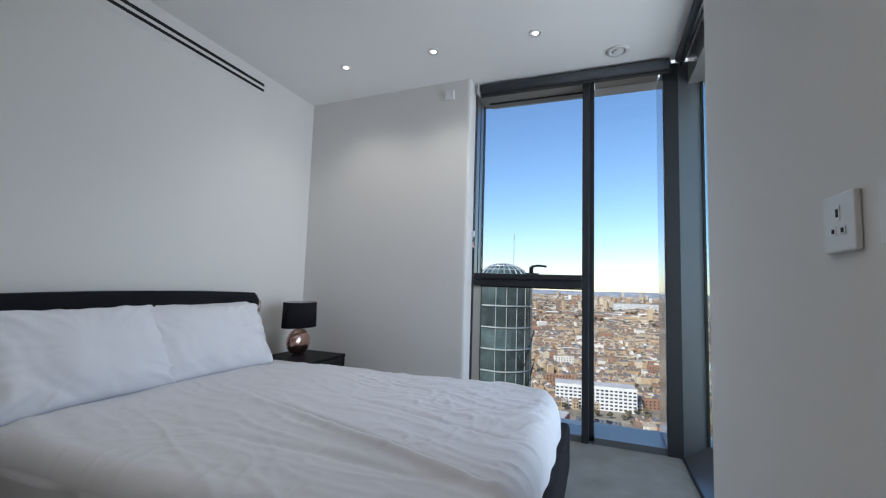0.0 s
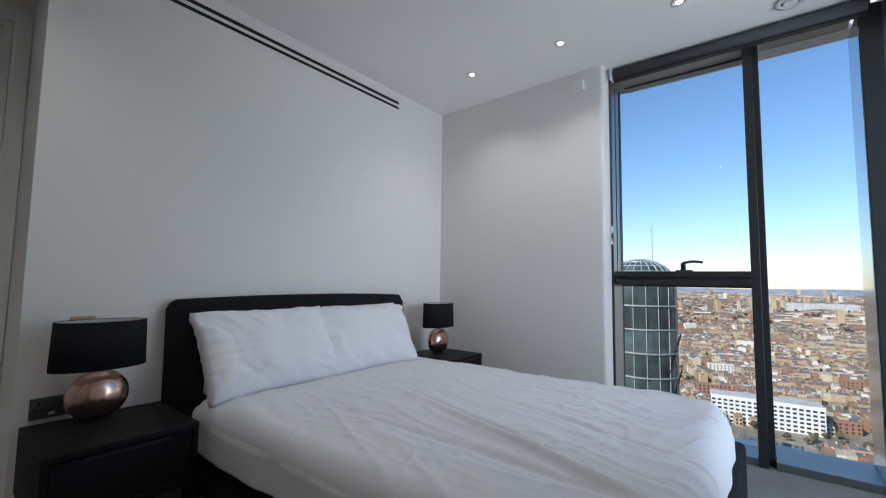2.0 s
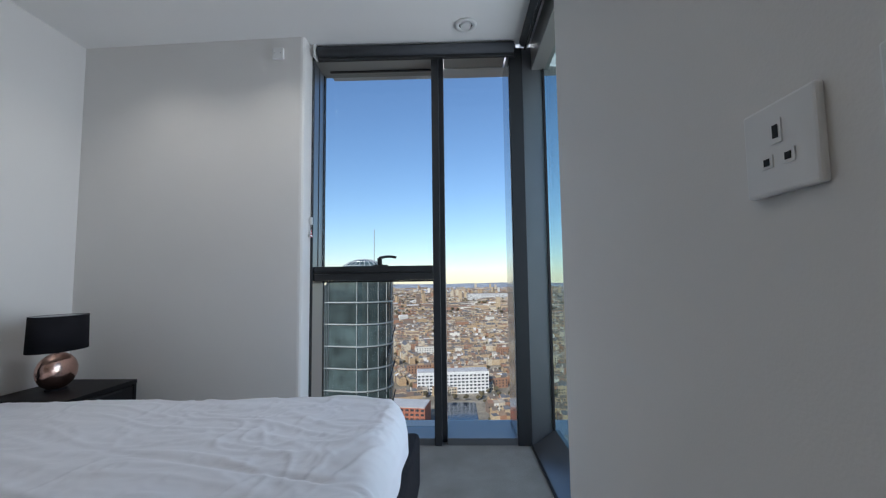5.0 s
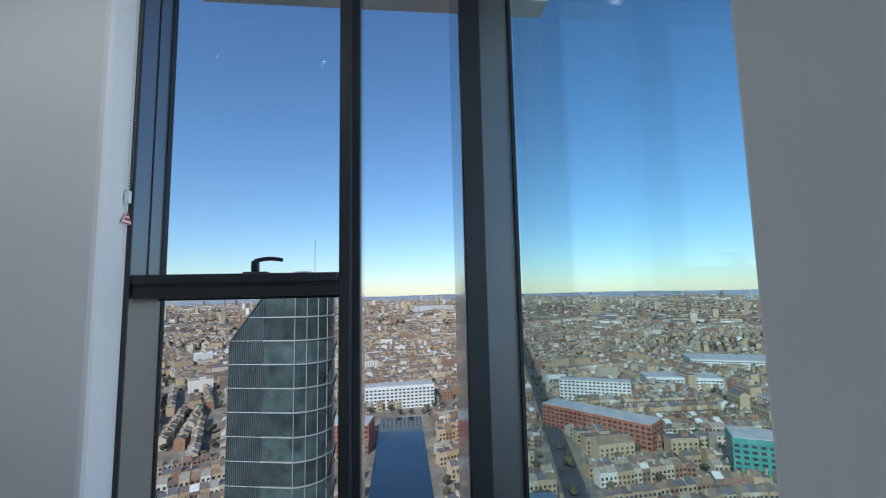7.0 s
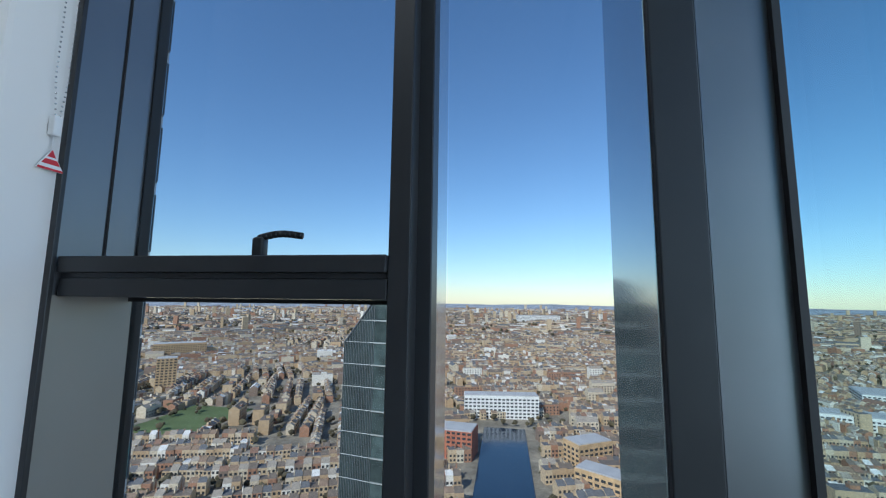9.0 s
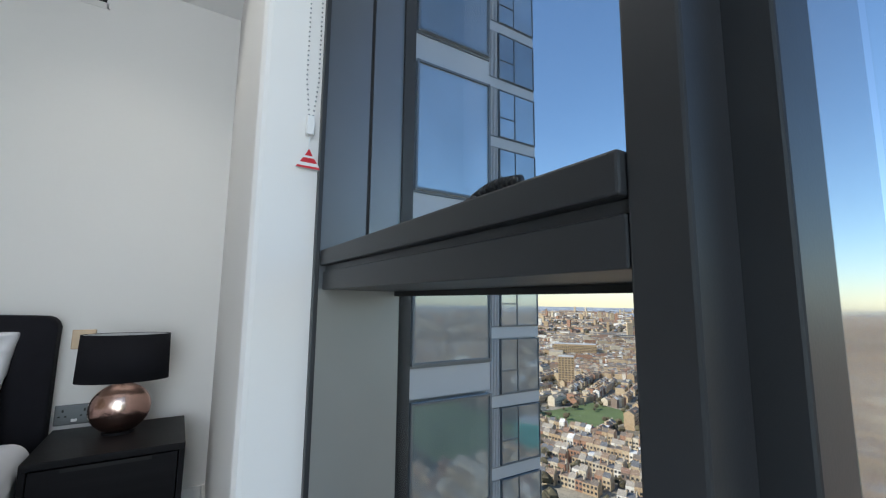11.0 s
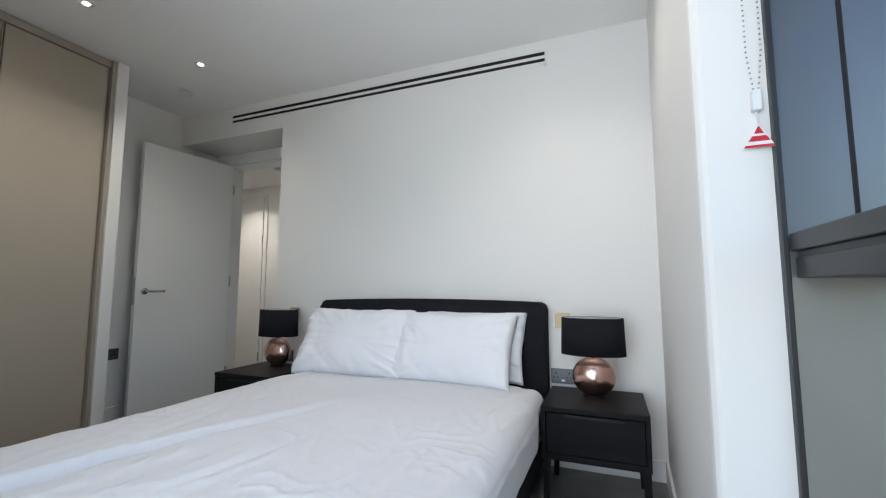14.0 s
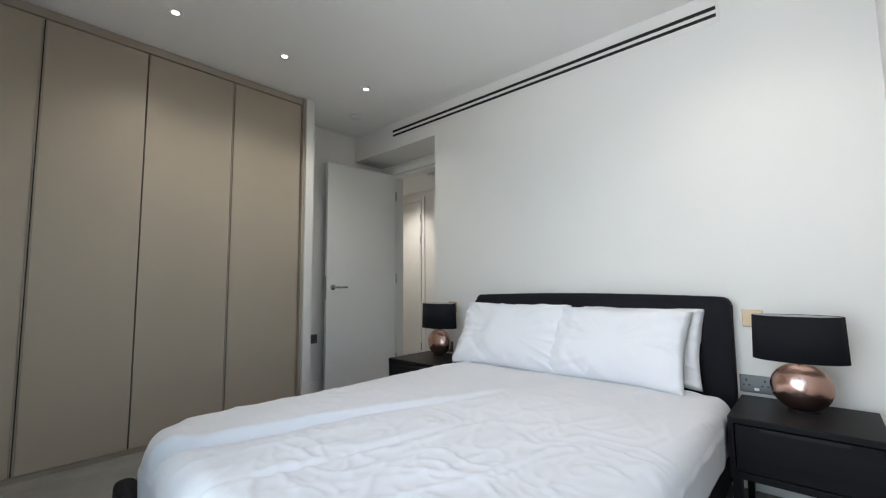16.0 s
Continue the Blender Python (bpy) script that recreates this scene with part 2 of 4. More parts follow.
# door lining
for nm, b in (("trim", (-0.372, -0.355, -3.79, -3.73, 0, 2.31)), ("trim", (-0.372, -0.355, -2.80, -2.737, 0, 2.31)), ("trim", (-0.372, -0.355, -3.729, -2.801, 2.25, 2.31)),
              ("trim", (-0.498, -0.373, -3.729, -3.70, 0, 2.249)), ("trim", (-0.498, -0.373, -2.83, -2.801, 0, 2.249)), ("trim", (-0.498, -0.373, -3.699, -2.831, 2.22, 2.249))):
    structure(nm, box(bmesh.new(), *b, bevel=0.003), GLOSSW, "white painted door lining")


def lever(parent, at, d):
    """A lever handle on a rose, pointing along d (+1/-1 in x), standing off +y."""
    x, y, z = at
    bm = bmesh.new()
    rod(bm, (x, y, z), (x, y + 0.008, z), 0.026, 24)
    rod(bm, (x, y + 0.008, z), (x, y + 0.05, z), 0.010)
    rod(bm, (x - 0.008 * d, y + 0.05, z), (x + 0.13 * d, y + 0.05, z), 0.0095)
    part("handle", bm, CHROME, parent, "satin chrome lever handle on a round rose", True)


door = thing("door_1", "white painted flush bedroom door standing open", "door", (-0.365, -3.70, 0), kind="structure")
leaf = piece("leaf", GLOSSW, 0.0, 0.80, -0.022, 0.022, 0.01, 2.235, bevel=0.003, parent=door)
lever(door, (0.735, 0.022, 1.01), -1)
piece("lock_plate", CHROME, 0.799, 0.803, -0.011, 0.011, 0.90, 1.12, parent=door, label="satin chrome lock edge plate")
for z in (0.25, 1.1, 2.0):
    part("hinge", rod(bmesh.new(), (-0.004, 0.026, z - 0.05), (-0.004, 0.026, z + 0.05), 0.007), CHROME, door, "steel butt hinge")
door.rotation_euler = (0, 0, math.atan2(-0.085, 0.80))

hd = thing("door_2", "white flush hallway cupboard door, closed", "door", (-1.40, -4.3, 0), kind="structure")
piece("leaf", GLOSSW, 0.0, 0.02, -0.72, -0.01, 0.02, 2.19, bevel=0.003, parent=hd)
piece("architrave", GLOSSW, 0.0, 0.016, 0.0, 0.055, 0, 2.25, bevel=0.003, parent=hd)
piece("architrave", GLOSSW, 0.0, 0.016, -0.78, -0.001, 2.195, 2.25, bevel=0.003, parent=hd)
for z in (0.2, 1.65, 1.95):
    part("hinge", rod(bmesh.new(), (0.022, -0.006, z - 0.05), (0.022, -0.006, z + 0.05), 0.007), CHROME, hd, "steel butt hinge")

# ---- north window ----
GY = 0.29          # opening sash glass
win = thing("window_1", "tall anthracite-framed window with opening sash and fixed light", "window", kind="structure")
piece("jamb", SILVER, 1.510, 1.516, 0.086, 0.205, 0.0, H - 0.06, parent=win, label="blue-grey metal jamb panel")
piece("jamb", SILVER, 1.510, 1.520, 0.213, 0.30, 1.10, H - 0.06, parent=win, label="blue-grey metal sash edge")
piece("gasket", GASKET, 1.509, 1.514, 0.205, 0.213, 1.10, H - 0.06, parent=win)
piece("jamb", TAUPEM, 1.517, 1.525, 0.09, 0.30, 0.0, 1.055, parent=win, label="grey metal jamb panel below the transom")
piece("edge_trim", DARKM, 1.505, 1.526, 0.078, 0.09, 0.0, H - 0.06, bevel=0.002, parent=win)
piece("frame", GASKET, 1.505, 1.526, 0.3005, 0.335, 0.0, H - 0.04, parent=win)
piece("mullion", DARKM, 2.315, 2.362, 0.098, 0.1645, 0.0, H - 0.03, bevel=0.003, parent=win)
piece("mullion_body", DARKM, 2.322, 2.395, 0.165, 0.2405, 0.0, H - 0.03, bevel=0.003, parent=win)
piece("mullion_side", POLISH, 2.3355, 2.394, 0.241, 0.405, 0.0, H - 0.03, bevel=0.002, parent=win, label="grey metal mullion return")
piece("post", DARKM, 2.842, 2.930, 0.098, 0.45, 0.0, H - 0.02, bevel=0.003, parent=win)
piece("post_side", POLISH, 2.8365, 2.8415, 0.112, 0.428, 0.05, H - 0.04, parent=win, label="polished grey metal return")
piece("transom", DARKM, 1.527, 2.314, 0.09, 0.30, 1.108, 1.145, bevel=0.003, parent=win)
piece("transom_lip", DARKM, 1.527, 2.314, 0.104, 0.30, 1.096, 1.107, parent=win)
piece("transom_rail", DARKM, 1.527, 2.314, 0.098, 0.30, 1.052, 1.095, bevel=0.002, parent=win)
piece("gasket", GASKET, 1.527, 2.334, 0.285, 0.30, 1.04, 1.0515, parent=win)
piece("head", TAUPEM, 1.517, 2.314, 0.10, 0.34, 2.553, 2.61, bevel=0.002, parent=win, label="bronze-grey window head")
piece("head", TAUPEM, 2.396, 2.841, 0.10, 0.45, 2.66, 2.72, bevel=0.002, parent=win, label="bronze-grey window head")
piece("head_gasket", GASKET, 1.581, 2.314, 0.24, 0.26, 2.546, 2.5525, parent=win)
piece("sill", SILVER, 1.527, 2.314, 0.11, 0.34, 0.0, 0.045, bevel=0.002, parent=win, label="silver-grey metal sill")
piece("sill", SILVER, 2.396, 2.841, 0.11, 0.45, 0.0, 0.045, bevel=0.002, parent=win, label="silver-grey metal sill")
for b in ((1.526, 2.334, GY, GY + 0.012, 1.146, 2.552), (1.526, 2.334, GY + 0.012, GY + 0.024, 0.046, 1.04), (2.3945, 2.842, 0.43, 0.442, 0.046, 2.659)):
    g = piece("pane", GLASS, *b, parent=win, label="clear double glazing pane")
    g.visible_shadow = False
# sash handle
bm = box(bmesh.new(), 1.895, 1.995, 0.215, 0.262, 1.1455, 1.158, 0.004)
box(bm, 1.925, 1.955, 0.222, 0.252, 1.157, 1.206, 0.006)
for i in range(9):
    u0, u1 = i / 9, (i + 1) / 9
    f = lambda u: (1.937 + 0.118 * u, 0.237 - 0.004 * u, 1.204 + 0.014 * math.sin(min(1, u * 1.5) * math.pi / 2) - 0.010 * u * u)
    rod(bm, f(u0), f(u1), 0.0095 - 0.001 * u0, 12)
part("handle", bm, DARKM, win, "black curved sash handle", True)

# corner pier and east window
ew = thing("window_2", "tall fixed side window with silver metal jambs", "window", kind="structure")
piece("jamb", SILVER, 2.931, 3.075, 0.10, 0.36, 0.0, H - 0.02, parent=ew, label="silver metal corner jamb")
piece("gasket", GASKET, 3.060, 3.074, 0.085, 0.0995, 0.10, H - 0.03, parent=ew)
bm = bmesh.new()
pts = [(2.93, 0.0), (3.075, 0.10), (3.10, 0.10), (3.10, -0.02), (2.93, -0.02)]
lo = [bm.verts.new((x, -1.414, z)) for x, z in pts]
hi = [bm.verts.new((x, 0.099, z)) for x, z in pts]
bm.faces.new(lo), bm.faces.new(hi[::-1])
for i in range(5):
    bm.faces.new((lo[i], lo[(i + 1) % 5], hi[(i + 1) % 5], hi[i]))
part("sill", bm, SILVER, ew, "sloping silver-grey metal sill")
piece("sill_line", GASKET, 2.920, 2.9295, -1.414, 0.097, 0.0, 0.012, parent=ew)
piece("head", TAUPEM, 2.99, 3.10, -1.414, 0.099, 2.45, H - 0.001, parent=ew, label="bronze-grey window head")
g = piece("pane", GLASS_E, 3.076, 3.088, -1.414, 0.10, 0.10, 2.45, parent=ew, label="blue-green coated glass pane")
g.visible_shadow = False
piece("frame", DARKM, 3.0505, 3.10, -1.46, -1.4155, 0.0, H, parent=ew)
structure("wall_window_head", box(bmesh.new(), 1.511, 3.4, 0.455, 0.60, 2.66, H + 0.3), SPANDREL, "pale grey cladding above the window")
structure("slab_edge", box(bmesh.new(), 1.511, 3.35, 0.301, 0.60, -0.5, -0.002), SPANDREL, "pale grey cladding below the window")

# roller blinds
blind = thing("roller_blind", "rolled-up dark grey roller blind under the ceiling", "blind", (1.54, 0.05, 2.585))
part("roll", rod(bmesh.new(), (0.02, 0, 0), (1.33, 0, 0), 0.036, 24), BLIND, blind, smooth=True)
piece("fascia", DARKM, 0.012, 1.345, 0.02, 0.032, -0.052, 0.036, bevel=0.002, parent=blind)
piece("bottom_bar", DARKM, 0.02, 1.33, -0.006, 0.008, -0.056, -0.040, bevel=0.002, parent=blind)
piece("bracket", PLASTIC, -0.004, 0.012, -0.034, 0.036, -0.045, 0.044, bevel=0.004, parent=blind, label="white plastic end bracket")
blind2 = thing("roller_blind", "rolled-up grey roller blind along the side window", "blind", (2.93, -1.40, 2.59))
part("roll", rod(bmesh.new(), (0, 0.02, 0), (0, 1.40, 0), 0.032, 24), BLIND, blind2, smooth=True)
part("bottom_bar", rod(bmesh.new(), (0.005, 0.02, -0.045), (0.005, 1.40, -0.045), 0.009, 12), CHROME, blind2, "pale metal bottom bar", True)
piece("bracket", PLASTIC, -0.03, 0.03, 1.40, 1.412, -0.03, 0.039, bevel=0.004, parent=blind2, label="white plastic end bracket")

# blind chain with warning tag
chain = thing("blind_chain", "steel bead blind chain with clear tensioner and red warning tag", "blind chain", (1.522, 0.052, 1.255))
bm = bmesh.new()
for s in (-1, 1):
    for i in range(90):
        bmesh.ops.create_icosphere(bm, subdivisions=1, radius=0.0026, matrix=Matrix.Translation((0.004, s * (0.014 - 0.009 * max(0, 1 - i / 7)), 0.215 + i * 0.0125)))
part("beads", bm, CHROME, chain, "steel bead chain loop", True)
piece("tensioner", PLASTIC, -0.008, 0.010, -0.009, 0.009, 0.165, 0.213, bevel=0.003, parent=chain, label="translucent plastic chain tensioner")
bm = prism(bmesh.new(), [(-0.032, 0.0), (0.032, 0.0), (0.0, 0.056)], 0, 0.003)
m_up = Matrix(((0, 0, 1, 0), (1, 0, 0, 0), (0, 1, 0, 0.083), (0, 0, 0, 1)))
bm.transform(m_up @ Matrix.Diagonal((0.92, 0.9, 1, 1)))
part("tag", bm, PLASTIC, chain, "white triangular warning tag")
for a, b, w0, w1, mt in ((0.015, 0.028, 0.022, 0.014, RED), (0.0, 0.006, 0.031, 0.028, RED), (0.034, 0.052, 0.010, 0.001, RED)):
    bm = prism(bmesh.new(), [(-w0, a), (w0, a), (w1, b), (-w1, b)], 0.0031, 0.0036)
    bm.transform(m_up @ Matrix.Diagonal((0.92, 0.9, 1, 1)))
    part("tag_print", bm, mt, chain, "red printed band")
part("cord", rod(bmesh.new(), (0.001, 0, 0.139), (0.001, 0, 0.166), 0.0012), PLASTIC, chain)

# ---- wardrobe ----
ward = thing("fitted_wardrobe", "taupe lacquered floor-to-ceiling fitted wardrobe with flush doors", "wardrobe", (0, -3.47, 0))
piece("carcass", WARDF, 0.862, 2.762, -0.45, -0.022, 0.0, H - 0.004, parent=ward)
piece("header", WARDF, 0.885, 2.762, -0.021, 0.012, 2.575, H - 0.004, bevel=0.002, parent=ward)
piece("side_frame", WARDF, 0.862, 0.884, -0.021, 0.03, 0.0, H - 0.004, bevel=0.002, parent=ward)
piece("plinth", WARDF, 0.885, 2.762, -0.021, -0.012, 0.0, 0.03, parent=ward)
for x0, x1 in ((0.890, 1.425), (1.445, 1.979), (1.986, 2.472), (2.492, 2.760)):
    piece("door", WARD, x0, x1, -0.020, 0.0, 0.035, 2.570, bevel=0.002, parent=ward)
# black backing strips put in for the shade between doors and in pull channels
piece("door_gap_shade", BLACKP, 1.977, 1.988, -0.0215, -0.015, 0.035, 2.570, parent=ward)
for x in (1.435, 2.482):
    piece("pull_channel", BLACKP, x - 0.003, x + 0.003, -0.021, -0.006, 0.035, 2.570, parent=ward)
    for s in (-1, 1):
        piece("pull_edge", WARDF, x + s * 0.006 - 0.003, x + s * 0.006 + 0.003, -0.020, 0.006, 0.035, 2.570, bevel=0.001, parent=ward)
structure("wall_wardrobe_end", box(bmesh.new(), 0.785, 0.861, -3.929, -3.425, 0, H - 0.001, 0.003), WALL, "white painted end panel of the wardrobe")

# ---- bed ----
BY0, BY1 = -2.180, -0.610
bed = thing("bed", "charcoal upholstered double bed with low padded headboard", "bed", (0, (BY0 + BY1) / 2, 0))
HW = (BY1 - BY0) / 2


def slab_yz(bm, x0, x1, hw, z0, z1, r, sag):
    """A padded headboard: rounded top corners, slightly crowned top."""
    pts = [(-hw, z0), (hw, z0)]
    for i in range(9):
        a = i / 8 * math.pi / 2
        pts.append((hw - r + r * math.cos(a), z1 - sag - r + r * math.sin(a)))
    for i in range(1, 16):
        u = 1 - 2 * i / 16
        pts.append(((hw - r) * u, z1 - sag * u * u))
    for i in range(9):
        a = math.pi / 2 + i / 8 * math.pi / 2
        pts.append((-hw + r + r * math.cos(a), z1 - sag - r + r * math.sin(a)))
    k = len(pts)
    lo = [bm.verts.new((x0, y, z)) for y, z in pts]
    hi = [bm.verts.new((x1, y, z)) for y, z in pts]
    f = [bm.faces.new(lo[::-1]), bm.faces.new(hi)]
    for i in range(k):
        bm.faces.new((lo[i], lo[(i + 1) % k], hi[(i + 1) % k], hi[i]))
    e = list(f[0].edges) + list(f[1].edges)
    bmesh.ops.bevel(bm, geom=e, offset=0.022, segments=4, profile=0.5, affect="EDGES")
    return bm


bm = slab_yz(bmesh.new(), 0.006, 0.105, HW + 0.022, 0.12, 0.963, 0.045, 0.014)
bmesh.ops.translate(bm, verts=bm.verts, vec=(0, -0.022, 0))
part("headboard", bm, FABRIC, bed, "charcoal padded headboard", True)
piece("side_rail", FABRIC, 0.11, 2.215, -HW + 0.01, -HW + 0.07, 0.10, 0.345, bevel=0.02, parent=bed, seg=3)
piece("side_rail", FABRIC, 0.11, 2.215, HW - 0.07, HW - 0.01, 0.10, 0.345, bevel=0.02, parent=bed, seg=3)
piece("foot_rail", FABRIC, 2.216, 2.285, -HW + 0.01, HW - 0.01, 0.10, 0.345, bevel=0.025, parent=bed, seg=3)
piece("slat_base", BLACKW, 0.12, 2.21, -HW + 0.08, HW - 0.08, 0.24, 0.28, parent=bed)
for x in (0.16, 2.2):
    for y in (-HW + 0.1, HW - 0.1):
        part("leg", tube(bmesh.new(), x, y, 0, 0.10, 0.02, 0.028, 16), BLACKW, bed, "short black wooden foot")
piece("mattress", LINEN, 0.12, 2.19, -HW + 0.045, HW - 0.045, 0.282, 0.44, bevel=0.05, parent=None, seg=3)
tagged(bpy.data.objects["mattress"], "white mattress resting on the bed base", "mattress").location = (0, (BY0 + BY1) / 2, 0)


def crease(s, w):
    return math.exp(-(s / w) ** 2)


def duvet_mesh():
    X0, X1, hy, top, r, R = 0.30, 2.25, 0.795, 0.508, 0.085, 0.27
    bm = bmesh.new()
    na, nb = 260, 220
    flat_x, arc = X1 - r - X0, r * math.pi / 2
    La, Lb = flat_x + arc + 0.115, (hy - r) + arc + 0.125
    def fold(d, flat):
        if d <= flat:
            return d, 0.0, 0.0
        if d <= flat + arc:
            a = (d - flat) / r
            return flat + r * math.sin(a), r * (1 - math.cos(a)), 0.0
        return flat + r, r + (d - flat - arc), 1.0
    rows = []
    for i in range(na + 1):
        a = La * i / na
        row = []
        for j in range(nb + 1):
            b = Lb * (2 * j / nb - 1)
            px, dx, hx = fold(a, flat_x)
            py, dy, hyv = fold(abs(b), hy - r)
            sgn = 1 if b >= 0 else -1
            ex, ey = (px - (X1 - X0 - R)) / R, (py - (hy - R)) / R
            if ex > 0 and ey > 0:
                qx, qy = ex * math.sqrt(max(0, 1 - ey * ey / 2)), ey * math.sqrt(max(0, 1 - ex * ex / 2))
                px, py = X1 - X0 - R + qx * R, hy - R + qy * R
            z = top - max(dx, dy) - 0.25 * min(dx, dy)
            x, y = X0 + px, sgn * py
            u = (x - X0) / (X1 - X0)
            # wrinkles: broad swells, ridged folds towards the foot, two long creases
            p = Vector((x * 2.2, y * 2.6, 0.3))
            w = 0.012 * noise.noise(p)
            q = Vector((x * 4.2 + 2.0 * noise.noise(Vector((x * 3, y * 3, 5))), y * 6.0 + 2.0 * noise.noise(Vector((x * 2, y * 4, 9))), 2.0))
            rid = 1 - abs(noise.noise(q)) * 2.2
            amt = 0.3 + 0.7 * min(1, max(0, u * 1.5 - 0.45)) * min(1, max(0.3, 0.6 + y))
            w += 0.020 * amt * max(0, rid - 0.42) ** 1.5
            q2 = Vector((x * 13 + noise.noise(Vector((x * 6, y * 6, 1))) * 2, y * 15, 7.0))
            w += 0.006 * amt * max(0, 0.7 - abs(noise.noise(q2)) * 2.5)
            drift = y + 0.30 * x + 0.10 * noise.noise(Vector((x * 2.0, y * 2.0, 11)))
            long_fold = max(0, 1 - abs(noise.noise(Vector((x * 1.1, drift * 9.0, 4.0)))) * 3.2)
            w += 0.008 * (0.3 + 0.7 * u) * long_fold ** 1.6
            bend = 0.035 * noise.noise(Vector((x * 2.4, 0.2, 3)))
            w -= 0.034 * crease(y + 0.175 + 0.32 * (x - 1.38) + 0.4 * bend, 0.015) * min(1, max(0, u * 2 - 0.5))
            w += 0.030 * crease(y + 0.210 + 0.32 * (x - 1.38) + 0.4 * bend, 0.026) * min(1, max(0, u * 2 - 0.5))
            w -= 0.012 * crease(y - 0.165 + 0.26 * (x - 1.25) + 0.5 * bend, 0.016) * min(1, max(0, u * 2 - 0.7))
            w -= 0.011 * crease(y + 0.45 - bend, 0.02) * min(1, max(0, u * 2 - 0.3))
            z += w * (1 - max(hx, hyv))
            if max(hx, hyv) > 0:
                k = 0.012 * noise.noise(Vector((x * 7, y * 7, z * 3)))
                x += (k + 0.004) * hx
                y += sgn * (k + 0.004) * hyv
            # looser, rounded drape near the pillows
            if u < 0.35:
                z -= 0.015 * (1 - u / 0.35) * (abs(y) / hy) ** 2
                z += 0.006 * (1 - u / 0.35) * math.sin(y * 46 + x * 14) * (abs(y) / hy) ** 3
            row.append(bm.verts.new((x, y, z)))
        rows.append(row)
    for i in range(na):
        for j in range(nb):
            bm.faces.new((rows[i][j], rows[i + 1][j], rows[i + 1][j + 1], rows[i][j + 1]))
    return bm


duvet = part("duvet", duvet_mesh(), LINEN, None, smooth=True)
duvet.location = (0, (BY0 + BY1) / 2, 0)
so = duvet.modifiers.new("thick", "SOLIDIFY")
so.thickness, so.offset = 0.012, -1
tagged(duvet, "rumpled white cotton duvet spread over the bed", "duvet")


def pillow_mesh(w, h, t, seed):
    bm = bmesh.new()
    n, k = 80, 56
    grids = []
    for s in (1, -1):
        g = []
        for i in range(n + 1):
            row = []
            for j in range(k + 1):
                u, v = 2 * i / n - 1, 2 * j / k - 1
                eu, ev = 1 - abs(u) ** 3.2, 1 - abs(v) ** 3.2
                th = t / 2 * (max(0, eu) * max(0, ev)) ** 0.42
                pin = 1 - 0.075 * (1 - abs(u) ** 2) * abs(v) ** 3
                pinu = 1 - 0.055 * (1 - abs(v) ** 2) * abs(u) ** 3
                x, z = u * w / 2 * pinu, v * h / 2 * pin
                ang = math.atan2(v, u)
                wr = 0.014 * noise.noise(Vector((x * 7 + seed, z * 7, s * 2.0)))
                wr += 0.034 * max(0, 0.6 - abs(noise.noise(Vector((math.cos(ang) * 3 + seed, math.sin(ang) * 3, seed + (u * u + v * v) * 0.6)))) * 2) * (abs(u) ** 2 + abs(v) ** 2) * 0.6
                diag = (u + 0.35 * v + 0.62 + 0.08 * math.sin(v * 5 + seed)) / 0.09
                wr += 0.014 * math.exp(-diag * diag) * (1 if s > 0 else -1) - 0.009 * math.exp(-(diag - 1.7) ** 2)
                wr += 0.007 * noise.noise(Vector((x * 22 + seed, z * 9 + x * 12, s))) * (u * u)
                y = s * (th + wr * min(1, th / 0.02))
                y += 0.012 * noise.noise(Vector((u * 1.3 + seed, v * 1.3, 4)))
                row.append(bm.verts.new((x, y, z)))
            g.append(row)
        grids.append(g)
    for g in grids:
        for i in range(n):
            for j in range(k):
                bm.faces.new((g[i][j], g[i + 1][j], g[i + 1][j + 1], g[i][j + 1]))
    bmesh.ops.remove_doubles(bm, verts=bm.verts, dist=0.0006)
    return bm


# local x: across the bed, local y: thickness, local z: up; the pillow leans on what is behind it
for yc, xb, w, h, lean, tw, seed, lab in ((-1.77, 0.185, 0.66, 0.42, 18, 3, 1.0, "white pillow leaning on the headboard behind another pillow"), (-1.10, 0.195, 0.75, 0.42, 18, -4, 2.0, "white pillow leaning on the headboard behind another pillow"),
                                           (-1.795, 0.40, 0.77, 0.46, 29, 4, 3.0, "plump white pillow propped against another pillow"), (-1.145, 0.385, 0.76, 0.44, 28, -3, 4.0, "plump white pillow with a diagonal crease, propped up")):
    p = part("pillow", pillow_mesh(w, h, 0.17, seed), PILLOW, None, smooth=True)
    p.matrix_world = Matrix.Translation((xb, yc, 0.500)) @ Matrix.Rotation(radians(90 + tw), 4, "Z") @ Matrix.Rotation(radians(-lean), 4, "X") @ Matrix.Translation((0, 0, h / 2 - 0.012))
    tagged(p, lab, "pillow", "pillows on the bed")


